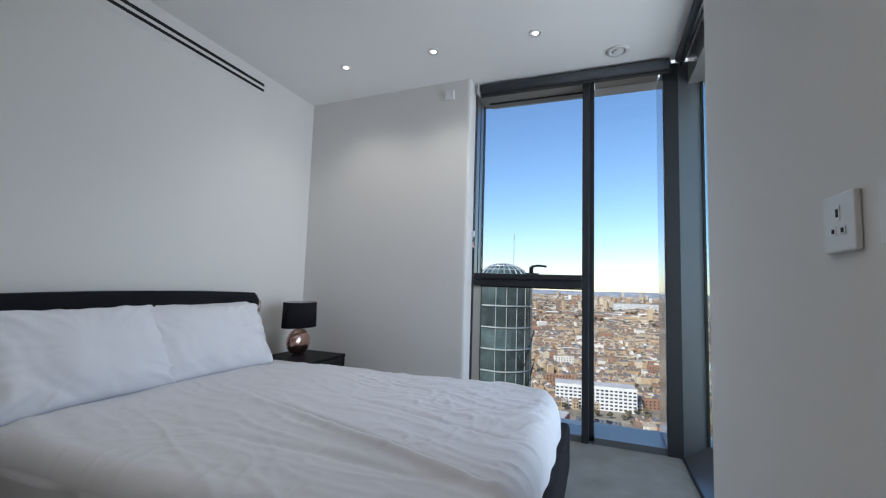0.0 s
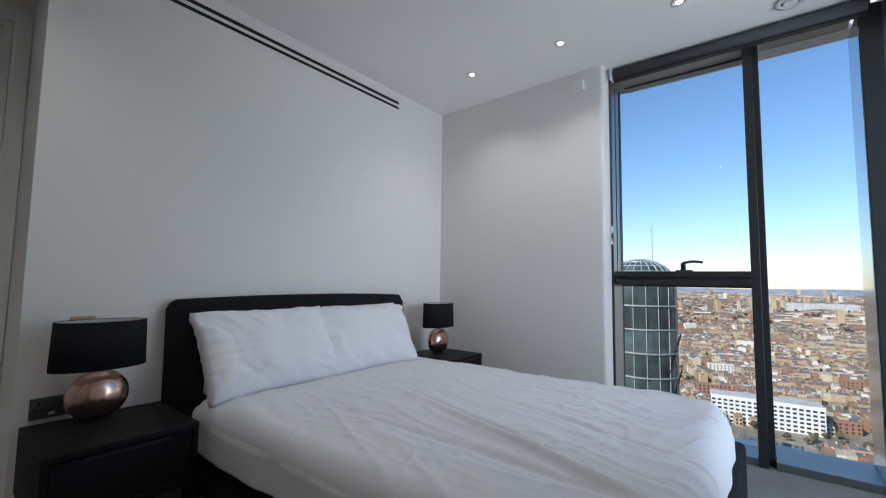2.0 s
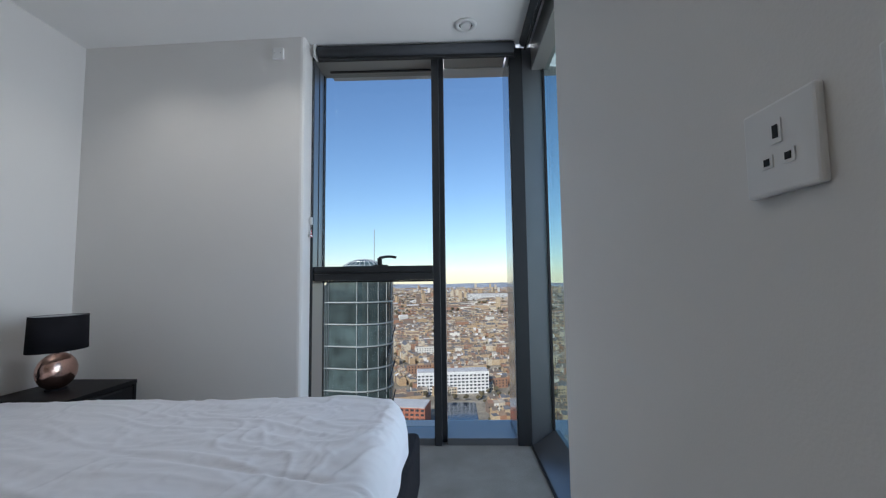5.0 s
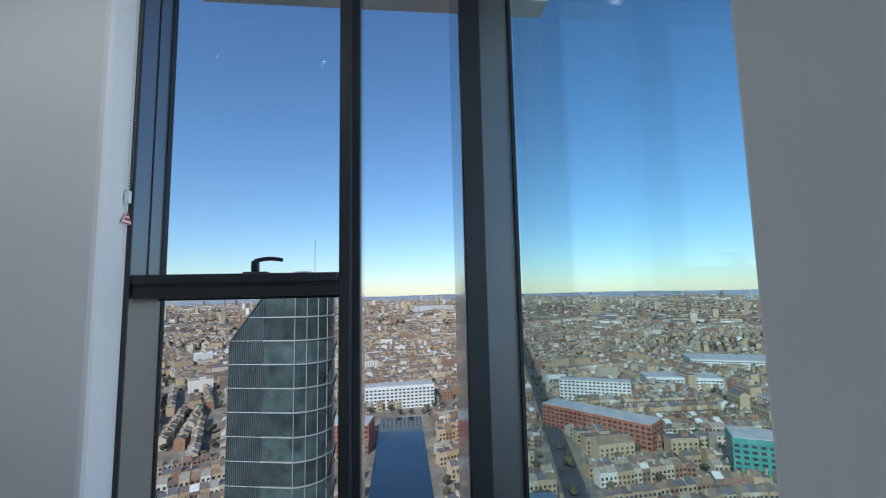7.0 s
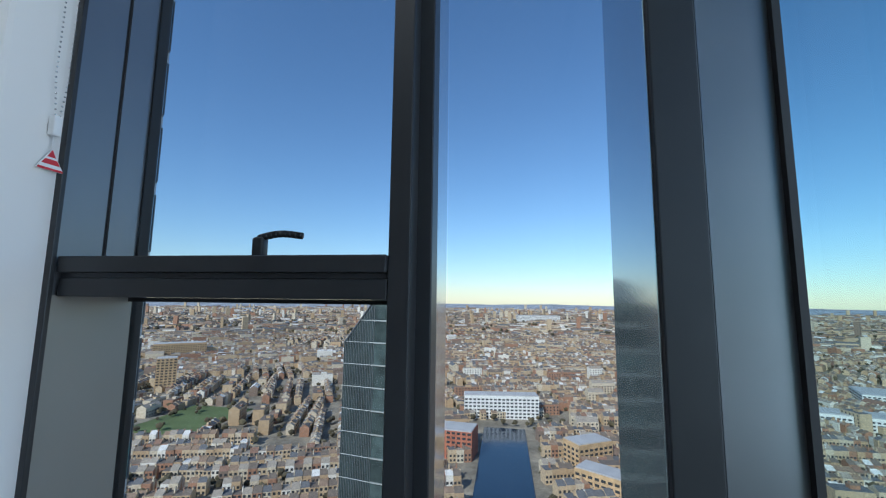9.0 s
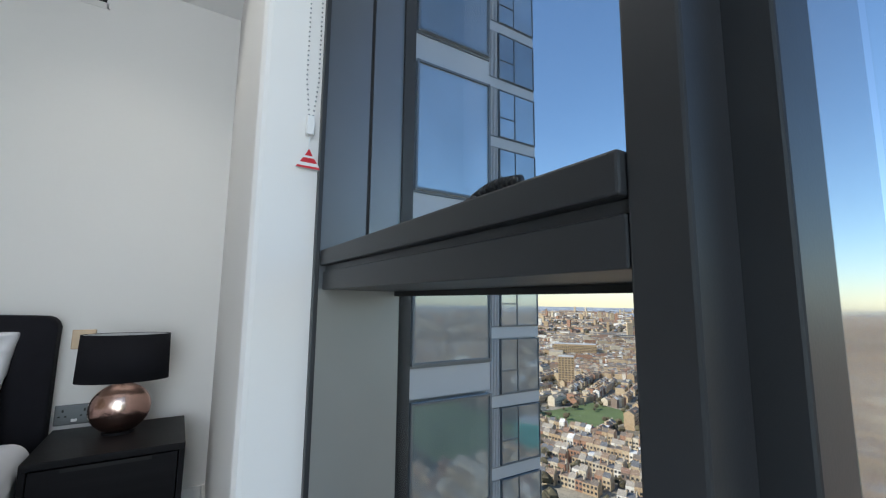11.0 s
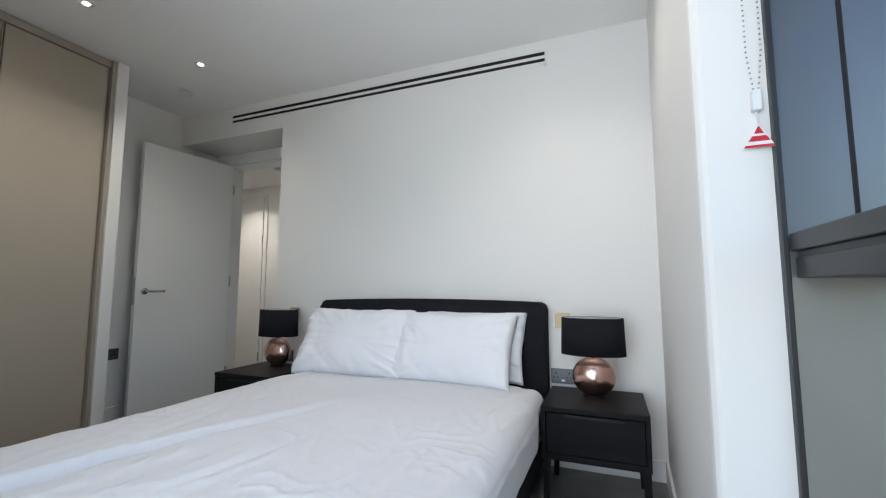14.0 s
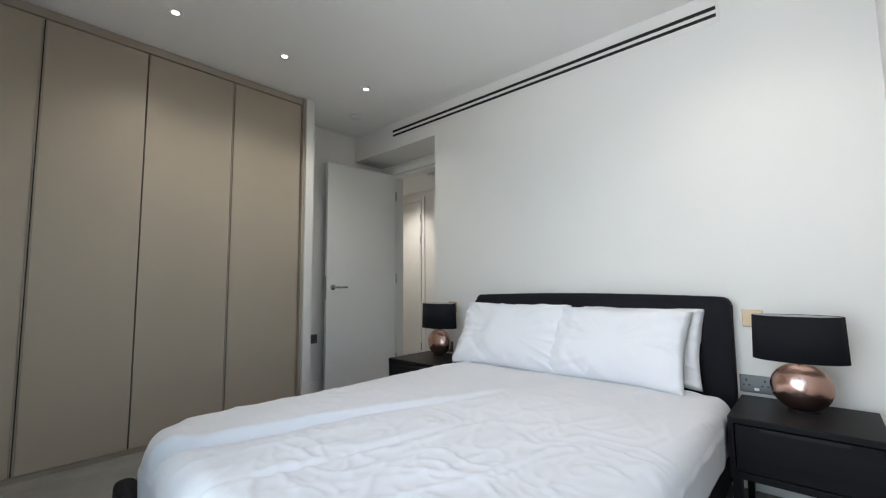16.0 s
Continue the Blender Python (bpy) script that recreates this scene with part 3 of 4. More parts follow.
# ---- bedside tables ----
def nightstand(at, label):
    t = thing("nightstand", label, "nightstand", at, "nightstands beside the bed")
    w, d = 0.235, 0.445
    piece("top", BLACKW, 0.0, d, -w, w, 0.452, 0.477, bevel=0.003, parent=t)
    piece("side_panel", BLACKW, 0.0, d - 0.004, -w, -w + 0.02, 0.235, 0.4515, bevel=0.002, parent=t)
    piece("side_panel", BLACKW, 0.0, d - 0.004, w - 0.02, w, 0.235, 0.4515, bevel=0.002, parent=t)
    piece("back_panel", BLACKW, 0.0, 0.012, -w + 0.021, w - 0.021, 0.26, 0.4515, parent=t)
    piece("bottom_rail", BLACKW, 0.013, d - 0.004, -w + 0.021, w - 0.021, 0.235, 0.262, bevel=0.002, parent=t)
    dr = piece("drawer_front", BLACKW, d - 0.035, d - 0.008, -w + 0.023, w - 0.023, 0.266, 0.446, bevel=0.002, parent=t)
    # black strip on the drawer face for the shade of a groove
    piece("finger_groove_shade", BLACKP, d - 0.0079, d - 0.006, -0.13, 0.13, 0.432, 0.445, parent=dr)
    for x in (0.025, d - 0.028):
        for y in (-w + 0.022, w - 0.022):
            bm = bmesh.new()
            sx, sy = (1 if x > 0.2 else -0.3), (1 if y > 0 else -1)
            pts = ((0.017, 0.2345, 0.0), (0.012, 0.0, 1.0))
            rings = []
            for rr, z, k in pts:
                rings.append([bm.verts.new((x + a * rr + sx * 0.012 * k, y + b * rr + sy * 0.006 * k, z)) for a, b in ((-1, -1), (1, -1), (1, 1), (-1, 1))])
            bm.faces.new(rings[0]), bm.faces.new(rings[1][::-1])
            for i in range(4):
                bm.faces.new((rings[0][i], rings[0][(i + 1) % 4], rings[1][(i + 1) % 4], rings[1][i]))
            part("leg", bm, BLACKW, t, "tapered black wooden leg")
    return t


ns = nightstand((0.095, -0.352, 0), "black stained wood one-drawer nightstand on tapered legs")
copy_thing(ns, pose(0.095, -2.490, 0))


# ---- table lamps ----
def oval(bm, rx, ry, z0, z1, k0, k1, n=48, cap=False):
    lo = [bm.verts.new((rx * k0 * math.cos(2 * math.pi * i / n), ry * k0 * math.sin(2 * math.pi * i / n), z0)) for i in range(n)]
    hi = [bm.verts.new((rx * k1 * math.cos(2 * math.pi * i / n), ry * k1 * math.sin(2 * math.pi * i / n), z1)) for i in range(n)]
    for i in range(n):
        bm.faces.new((lo[i], lo[(i + 1) % n], hi[(i + 1) % n], hi[i]))
    if cap:
        bm.faces.new(lo[::-1]), bm.faces.new(hi)
    return bm


def table_lamp(at, label):
    t = thing("table_lamp", label, "table lamp", at, "table lamps on the nightstands")
    bm = bmesh.new()
    bmesh.ops.create_uvsphere(bm, u_segments=56, v_segments=36, radius=1)
    for v in bm.verts:
        n = v.co.copy()
        k = 1 + 0.012 * noise.noise(n * 7) + 0.006 * noise.noise(n * 15)
        v.co = Vector((n.x * 0.072 * k, n.y * 0.106 * k, max(-0.094, n.z * 0.100 * k) + 0.101))
    part("body", bm, COPPER, t, "hammered rose copper pebble-shaped body", True)
    part("foot", oval(bmesh.new(), 0.040, 0.055, 0.0, 0.009, 1, 1, 40, True), BLACKW, t, "small dark foot")
    part("neck", tube(bmesh.new(), 0, 0, 0.196, 0.222, 0.007, n=16), CHROME, t, "chrome neck")
    bm = oval(bmesh.new(), 0.100, 0.160, 0.212, 0.402, 1.0, 0.965, 64)
    sh = part("shade", bm, SHADE, t, "black oval fabric drum shade", True)
    s = sh.modifiers.new("thick", "SOLIDIFY")
    s.thickness = 0.003
    part("lining", oval(bmesh.new(), 0.0955, 0.1555, 0.214, 0.400, 1.0, 0.965, 64), SHADEIN, sh, "pale shade lining", True)
    bm = bmesh.new()
    rod(bm, (-0.09, 0, 0.39), (0.09, 0, 0.39), 0.0018, 8), rod(bm, (0, -0.15, 0.39), (0, 0.15, 0.39), 0.0018, 8)
    part("spider", bm, CHROME, sh, "wire shade carrier")
    part("bulb_holder", tube(bmesh.new(), 0, 0, 0.223, 0.285, 0.014, n=16), PLASTIC, t)
    return t


lp = table_lamp((0.268, -0.354, 0.477), "hammered copper table lamp with black oval shade, unlit")
copy_thing(lp, pose(0.20, -2.515, 0.477))


# ---- wall plates ----
def plate_x(name, label, cat, x, y, z, w, h, mat, sgn=1, group=""):
    """A plate on a wall facing +x (sgn 1) or -x (sgn -1)."""
    t = thing(name, label, cat, (x, y, z), group)
    a, b = (0.0005, 0.009) if sgn > 0 else (-0.009, -0.0005)
    piece("plate", mat, a, b, -w / 2, w / 2, -h / 2, h / 2, bevel=0.003, parent=t)
    return t


# flat black patch standing for the shade inside a hole
def slot(parent, x0, x1, y, z, w, h, mat=None):
    piece("slot", mat or BLACKP, x0, x1, y - w / 2, y + w / 2, z - h / 2, z + h / 2, parent=parent)


for y in (-0.532, -2.54):
    t = plate_x("light_switch", "brushed brass wall switch plate above the nightstand", "switch", 0, y, 0.842, 0.086, 0.086, BRASS, group="bedside switches")
    piece("rocker", PLASTIC, 0.009, 0.013, -0.008 + 0.02, 0.008 + 0.02, -0.012, 0.012, bevel=0.001, parent=t, label="white rocker")
for y in (-0.53, -2.615):
    t = plate_x("power_socket", "dark steel double socket plate with charging ports", "socket", 0, y, 0.515, 0.146, 0.086, STEEL, group="bedside sockets")
    for dy in (-0.045, 0.03):
        slot(t, 0.0091, 0.010, dy, 0.018, 0.007, 0.012)
        slot(t, 0.0091, 0.010, dy - 0.011, -0.006, 0.008, 0.006)
        slot(t, 0.0091, 0.010, dy + 0.011, -0.006, 0.008, 0.006)
    piece("port", PLASTIC, 0.0091, 0.011, -0.014, 0.006, -0.03, -0.018, parent=t, label="white charging port")
plate_y = thing("power_socket", "dark steel socket plate on the wall behind the door", "socket", (0.50, -3.93, 0.515))
piece("plate", STEEL, -0.073, 0.073, 0.0005, 0.009, -0.043, 0.043, bevel=0.003, parent=plate_y)
for dx in (-0.036, 0.036):
    for ex, ez in ((0, 0.018), (-0.011, -0.006), (0.011, -0.006)):
        piece("slot", BLACKP, dx + ex - 0.004, dx + ex + 0.004, 0.0091, 0.010, ez - 0.005, ez + 0.005, parent=plate_y)
# sockets on the east partition
t = plate_x("power_socket", "white plastic single socket on the partition wall", "socket", 2.765, -2.224, 1.164, 0.086, 0.086, PLASTIC, -1)
for ey, ez, w, h in ((0, 0.014, 0.013, 0.022), (0.0125, -0.012, 0.014, 0.012), (-0.0125, -0.012, 0.014, 0.012)):
    sh = piece("shutter", PLASTIC, -0.0102, -0.0092, ey - w / 2, ey + w / 2, ez - h / 2, ez + h / 2, parent=t)
    slot(sh, -0.0108, -0.0103, ey, ez, w * 0.5, h * 0.55)
t = plate_x("wall_thermostat", "white square wall control with recessed centre", "control", 2.765, -2.360, 1.164, 0.086, 0.086, PLASTIC, -1)
piece("insert", PLASTIC, -0.0105, -0.0092, -0.026, 0.026, -0.026, 0.026, bevel=0.0005, parent=t)
# grey patch laid proud of the insert, where the control is recessed
piece("recess", GREYP, -0.0112, -0.0106, 0.003, 0.021, -0.019, 0.019, parent=t, label="flat grey patch at the centre")
t = plate_x("light_switch", "white switch plate on the hallway wall", "switch", -1.40, -4.02, 1.17, 0.07, 0.086, PLASTIC)
piece("rocker", BLACKP, 0.0091, 0.012, 0.0, 0.014, -0.010, 0.006, parent=t, label="dark rocker")
t = thing("wall_sensor", "small white square sensor box under the ceiling", "sensor", (1.34, -0.058, 2.515))
piece("case", PLASTIC, -0.036, 0.036, -0.026, -0.001, -0.036, 0.036, bevel=0.004, parent=t)
for dx in (-0.02, 0.02):
    part("screw", rod(bmesh.new(), (dx, -0.0275, 0), (dx, -0.0262, 0), 0.003), GREYP, t)

# ---- air grille ----
vent = thing("air_grille", "long white linear air grille with two black slots", "air vent", (0, -1.95, 2.516))
L = 1.362
for z0, z1 in ((0.036, 0.062), (-0.062, -0.030)):
    piece("bar", WALL, 0.0005, 0.004, -L, L, z0, z1, bevel=0.0008, parent=vent)
for s in (-1, 1):
    piece("end_bar", WALL, 0.0005, 0.004, s * L - 0.008, s * L + 0.008, -0.062, 0.062, bevel=0.0008, parent=vent)
# shallow black strips stand for the shade deep inside the two openings
for z0, z1 in ((0.012, 0.0355), (-0.0295, -0.008)):
    piece("slot_shade", BLACKP, 0.0004, 0.0014, -L + 0.009, L - 0.009, z0, z1, parent=vent)
piece("divider", WALL, 0.0015, 0.004, -L + 0.009, L - 0.009, -0.0075, 0.0115, parent=vent)


# ---- ceiling fittings ----
def ring(bm, r0, r1, z0, z1, n=40):
    rows = [[bm.verts.new((r * math.cos(2 * math.pi * i / n), r * math.sin(2 * math.pi * i / n), z)) for i in range(n)] for r, z in ((r0, z1), (r0, z0), (r1, z0), (r1, z1))]
    for k in range(4):
        a, b = rows[k], rows[(k + 1) % 4]
        for i in range(n):
            bm.faces.new((a[i], a[(i + 1) % n], b[(i + 1) % n], b[i]))
    return bm


dl = thing("downlight", "small lit white recessed ceiling downlight", "downlight", (0.674, -0.50, H), "ceiling downlights")
part("trim_ring", ring(bmesh.new(), 0.026, 0.041, -0.005, -0.0004), GLOSSW, dl, "white trim ring", True)
part("baffle", ring(bmesh.new(), 0.019, 0.0258, -0.004, -0.0005), GREYP, dl, "grey baffle")
part("lens", tube(bmesh.new(), 0, 0, -0.0032, -0.0006, 0.0188, n=28), LENS, dl, "glowing lens")
SPOTS = [(0.674, -0.50), (1.373, -0.50), (2.058, -0.50), (0.62, -2.92), (1.31, -2.94), (1.97, -2.96)]
for x, y in SPOTS[1:]:
    copy_thing(dl, pose(x, y, H))
copy_thing(dl, pose(-0.95, -4.35, 2.33))
for x, y in SPOTS + [(-0.95, -4.35)]:
    s = new("downlight_beam", bpy.data.lights.new("downlight_beam", "SPOT"))
    s.data.energy, s.data.spot_size, s.data.spot_blend, s.data.shadow_soft_size, s.data.color = SPOTW * (1 if x > 0 else 2.0), radians(125), 0.9, 0.02, (1.0, 0.92, 0.80)
    s.location = (x, y, (H if x > 0 else 2.33) - 0.012)
for x, y, z, r, lab in ((0.37, -3.42, H, 0.058, "white round smoke detector on the ceiling"), (-0.80, -3.55, 2.33, 0.045, "white round detector on the hallway ceiling")):
    t = thing("smoke_detector", lab, "smoke detector", (x, y, z))
    part("base", tube(bmesh.new(), 0, 0, -0.012, -0.0005, r, n=40), PLASTIC, t)
    # dark disc put in for the shade between base and cover
    part("gap_shade", tube(bmesh.new(), 0, 0, -0.017, -0.012, r * 0.8, n=40), STEEL, t)
    part("cover", tube(bmesh.new(), 0, 0, -0.034, -0.017, r * 0.72, r * 0.92, n=40), PLASTIC, t)
t = thing("ceiling_sounder", "round white recessed ceiling sounder near the window", "sounder", (2.546, -0.143, H))
part("rim", ring(bmesh.new(), 0.043, 0.068, -0.012, -0.0004), PLASTIC, t, smooth=True)
# nearly flat ring; its dark colour supplies the shade of a recess
part("groove", ring(bmesh.new(), 0.036, 0.0428, -0.003, -0.0005), STEEL, t, "flat dark ring painted for the shade of the groove")
part("dome", tube(bmesh.new(), 0, 0, -0.016, -0.0005, 0.031, 0.0355, n=40), PLASTIC, t)


# ---- outside: neighbouring wing of the building ----
GZ = -115.0


def facade_wing(name, label, x, y0, y1, bays, back, storeys, fins):
    t = thing(name, label, "building", (x, y0, GZ), kind="structure")
    w = y1 - y0
    piece("wall", SPANDREL, -back, -0.15, 0, w, 0, 150, parent=t)
    for k in storeys:
        z = -0.05 + 3.05 * k - GZ
        piece("spandrel", SPANDREL, -0.149, 0.0, 0, w, z - 0.55, z - 0.04, bevel=0.01, parent=t, label="pale grey cladding band")
        piece("ledge", WFRAME, -0.149, 0.02, 0, w, z - 0.039, z - 0.001, parent=t, label="dark metal ledge")
        for a, b, split in bays:
            g = piece("window", WINGGLASS, -0.148, 0.05, a - y0, b - y0, z, z + 2.46, bevel=0.004, parent=t)
            fr = bmesh.new()
            for u in [a] + split + [b]:
                box(fr, 0.0505, 0.085, u - y0 - 0.02, u - y0 + 0.02, z, z + 2.46)
            for v in (z + 0.03, z + 2.43):
                for i in range(len(split) + 1):
                    p = [a] + split + [b]
                    box(fr, 0.0505, 0.084, p[i] - y0 + 0.0205, p[i + 1] - y0 - 0.0205, v - 0.02, v + 0.02)
            part("window_frame", fr, WFRAME, g, "grey metal window frame")
            if split:
                piece("opening_light", WFRAME, 0.0505, 0.083, a - y0 + 0.031, split[0] - y0 - 0.031, z + 1.0, z + 1.06, parent=g)
        for a, b in fins:
            n = max(2, int((b - a) / 0.085))
            for i in range(n):
                u = a + (b - a) * (i + 0.5) / n - y0
                piece("fin", SPANDREL, -0.148, 0.04, u - 0.022, u + 0.022, z, z + 2.46, parent=t)
    return t


facade_wing("tower_wing", "pale grey clad neighbouring facade with large windows and fins", -3.82, 0.62, 4.90, [(0.7, 2.75, []), (3.20, 4.85, [])], 12, range(-5, 5), [(2.80, 3.16)])
facade_wing("tower_wing", "pale grey clad facade stepping back, with paired windows", -12.5, 4.95, 14.9, [(5.6, 7.6, [6.5]), (8.8, 10.9, [9.7]), (12.5, 14.84, [13.5])], 8, range(-8, 8), [(11.6, 12.4), (8.05, 8.7)])

# ---- outside: rounded glass tower ----
tw = thing("glass_tower", "slender rounded glass apartment tower with pale floor bands", "tower", (-12.2, 63.5, GZ), kind="structure")
R = 4.6


def tower_plan(left, grow=0.0, n=18):
    """Round nose to the east, flat back to the west."""
    r = R + grow
    pts = [(r * math.cos(a), r * math.sin(a)) for a in [-math.pi / 2 + math.pi * i / n for i in range(n + 1)]]
    return pts + [(left, r), (left, -r * 0.8)]


NOSE, FLANK = -4.5, -9.5        # the flank's roof slopes down to the west
FACE_N, FACE_F = -R * 0.80, -R * 0.55


def flank_top(x):
    return 1.0 - 6.6 * (x - NOSE) / (FLANK - NOSE)


flank = bmesh.new()
corners = [(NOSE, FACE_N), (NOSE, R + 3), (FLANK, R + 6), (FLANK, FACE_F)]
lo = [flank.verts.new((x, y, 0)) for x, y in corners]
hi = [flank.verts.new((x, y, flank_top(x) - GZ)) for x, y in corners]
flank.faces.new(lo), flank.faces.new(hi[::-1])
for i in range(4):
    flank.faces.new((lo[i], lo[(i + 1) % 4], hi[(i + 1) % 4], hi[i]))
fl = part("flank_glazing", flank, TOWERGLASS, tw, "dark glazed flank with a sloping top")
bm = bmesh.new()
rod(bm, (NOSE, FACE_N - 0.1, 1.1 - GZ), (FLANK, FACE_F - 0.1, -5.5 - GZ), 0.12, 8)
for i in range(19):
    u = i / 18
    x, y = NOSE + (FLANK - NOSE) * u, FACE_N + (FACE_F - FACE_N) * u - 0.04
    box(bm, x - 0.03, x + 0.03, y - 0.05, y + 0.05, 0, flank_top(x) - GZ)
part("flank_mullions", bm, WFRAME, fl, "dense slim grey mullions")
for k in range(31):
    z1 = 1.0 - 3.25 * k
    z0 = z1 - 3.25
    g = part("storey_glazing", prism(bmesh.new(), tower_plan(NOSE), z0 + 0.30 - GZ, z1 - GZ), TOWERGLASS, tw)
    part("floor_band", prism(bmesh.new(), tower_plan(NOSE - 0.02, 0.12), z0 + 0.1 - GZ, z0 + 0.29 - GZ), BANDM, g, "pale grey floor band")
    x_top = NOSE + (FLANK - NOSE) * min(1, max(0, (1.0 - z0 - 0.3) / 6.6))
    f = (x_top - NOSE) / (FLANK - NOSE)
    part("flank_band", rod(bmesh.new(), (NOSE, FACE_N - 0.06, z0 + 0.2 - GZ), (x_top, FACE_N + (FACE_F - FACE_N) * f - 0.06, z0 + 0.2 - GZ), 0.055, 8), BANDM, g, "slim pale floor line")
    bm = bmesh.new()
    for i in range(0, 19, 2):
        a = -math.pi / 2 + math.pi * i / 18
        x, y = (R + 0.06) * math.cos(a), (R + 0.06) * math.sin(a)
        box(bm, x - 0.045, x + 0.045, y - 0.045, y + 0.045, z0 + 0.31 - GZ, z1 - 0.01 - GZ)
    part("mullion_set", bm, BANDM, g, "slim pale mullions")
bm = bmesh.new()
bmesh.ops.create_uvsphere(bm, u_segments=24, v_segments=12, radius=1)
bmesh.ops.delete(bm, geom=[v for v in bm.verts if v.co.z < -0.01], context="VERTS")
for v in bm.verts:
    v.co = Vector((v.co.x * R, v.co.y * R, v.co.z * 3.6 + 1.0 - GZ))
wf = bm.copy()
part("dome", bm, TOWERGLASS, tw, "domed glass crown", True)
rib = part("dome_frame", wf, BANDM, tw, "pale crown ribs")
wm = rib.modifiers.new("ribs", "WIREFRAME")
wm.thickness = 0.14
part("mast", rod(bmesh.new(), (1.5, 1, 4 - GZ), (1.5, 1, 9.5 - GZ), 0.06, 8), BANDM, tw, "thin mast")
bm = bmesh.new()
for i in range(12):
    rod(bm, (R + 0.4, 0.5, -6 - 5 * i - GZ), (R - 0.6, -2.5, -11 - 5 * i - GZ), 0.10, 8)
part("brace", bm, DARKM, tw, "dark diagonal bracing")

# ---- outside: ground, water, park ----
GROUND = material("city_ground", (0.23, 0.20, 0.15), 0.95, var=0.45, scale=0.035, bump=0, fine=0.6, bscale=0.25)
ROAD = material("asphalt", (0.07, 0.07, 0.075), 0.9, var=0.15, scale=0.1)
WATER = material("dock_water", (0.018, 0.035, 0.06), 0.12, var=0.2, scale=0.03, bump=0.3, bscale=0.6)
GRASS = material("park_grass", (0.10, 0.135, 0.045), 0.95, var=0.25, scale=0.05, fine=0.4, bscale=0.5)
TREE = material("bare_tree_crown", (0.085, 0.07, 0.038), 0.95, var=0.4, scale=0.3, rand=0.4, island=True)
SCAFFOLD = material("teal_scaffold_sheet", (0.07, 0.29, 0.24), 0.7, var=0.15, scale=0.3)
# blue-grey of distant haze is mixed into this base colour
HILL = material("haze_tinted_ground", (0.30, 0.32, 0.35), 0.95, var=0.35, scale=0.012, fine=0.5, bscale=0.05)


def city_walls(name, stops):
    m = material(name, (0.4, 0.3, 0.2), 0.85, var=0.1, scale=0.2)
    n, l = m.node_tree.nodes, m.node_tree.links
    geo, ramp, mul = n.new("ShaderNodeNewGeometry"), n.new("ShaderNodeValToRGB"), n.new("ShaderNodeMix")
    ramp.color_ramp.interpolation = "CONSTANT"
    for i, (p, c) in enumerate(stops):
        e = ramp.color_ramp.elements[i] if i < 2 else ramp.color_ramp.elements.new(p)
        e.position, e.color = p, (*c, 1)
    l.new(geo.outputs["Random Per Island"], ramp.inputs[0])
    brick = n.new("ShaderNodeTexNoise")
    brick.inputs["Scale"].default_value, brick.inputs["Detail"].default_value = 0.6, 4
    tc = n.new("ShaderNodeTexCoord")
    l.new(tc.outputs["Object"], brick.inputs[0])
    mul.data_type, mul.blend_type = "RGBA", "OVERLAY"
    mul.inputs[0].default_value = 0.45
    l.new(ramp.outputs[0], mul.inputs[6]), l.new(brick.outputs[0], mul.inputs[7])
    l.new(mul.outputs[2], n["Principled BSDF"].inputs["Base Color"])
    return m


CWALL = city_walls("city_walls", [(0, (0.44, 0.31, 0.18)), (0.2, (0.33, 0.18, 0.11)), (0.36, (0.50, 0.38, 0.24)), (0.66, (0.56, 0.47, 0.34)), (0.84, (0.72, 0.67, 0.58)), (0.92, (0.22, 0.16, 0.12))])
CROOF = city_walls("city_roofs", [(0, (0.15, 0.12, 0.095)), (0.3, (0.23, 0.16, 0.11)), (0.5, (0.12, 0.12, 0.125)), (0.7, (0.30, 0.26, 0.21)), (0.90, (0.60, 0.58, 0.55)), (0.95, (0.22, 0.13, 0.09))])
CWIN = material("city_windows", (0.05, 0.055, 0.06), 0.2, var=0.3, scale=0.4)

bm = bmesh.new()
bmesh.ops.create_circle(bm, cap_ends=True, segments=96, radius=4900)
gr = structure("ground", bm, GROUND, "wide city ground reaching the horizon")
gr.location.z = GZ
bm = bmesh.new()
rng = random.Random(5)
NSEG = 220
rings = []
for rad, amp in ((3700, 0), (4200, 0.45), (4700, 1.0), (4880, 0.9)):
    rings.append([bm.verts.new((rad * math.sin(a), rad * math.cos(a), GZ + 0.5 + amp * (78 + 14 * noise.noise(Vector((a * 5, 1, 0))) + 5 * noise.noise(Vector((a * 40, 2, 0)))))) for a in [2 * math.pi * i / NSEG for i in range(NSEG)]])
for a, b in zip(rings, rings[1:]):
    for i in range(NSEG):
        bm.faces.new((a[i], a[(i + 1) % NSEG], b[(i + 1) % NSEG], b[i]))
structure("backdrop", bm, HILL, "low hills on the horizon with haze put into their colour", True)
structure("water", box(bmesh.new(), -17, 20, 215, 400, GZ + 0.1, GZ + 0.6), WATER, "dark blue dock water")
structure("park", box(bmesh.new(), 260, 420, 150, 285, GZ + 0.1, GZ + 0.5), GRASS, "green park lawn")
structure("park_garden", box(bmesh.new(), -330, -260, 330, 420, GZ + 0.1, GZ + 0.5), GRASS, "green garden square")
RDIR = radians(45)


def strip(name, ang, off, w, r0, r1, label):
    d, nrm = Vector((math.sin(ang), math.cos(ang), 0)), Vector((math.cos(ang), -math.sin(ang), 0))
    bm = bmesh.new()
    q = [d * r0 + nrm * (off - w / 2), d * r0 + nrm * (off + w / 2), d * r1 + nrm * (off + w / 2), d * r1 + nrm * (off - w / 2)]
    prism(bm, [(p.x, p.y) for p in q], GZ + 0.2, GZ + 0.7)
    return structure(name, bm, ROAD, label)


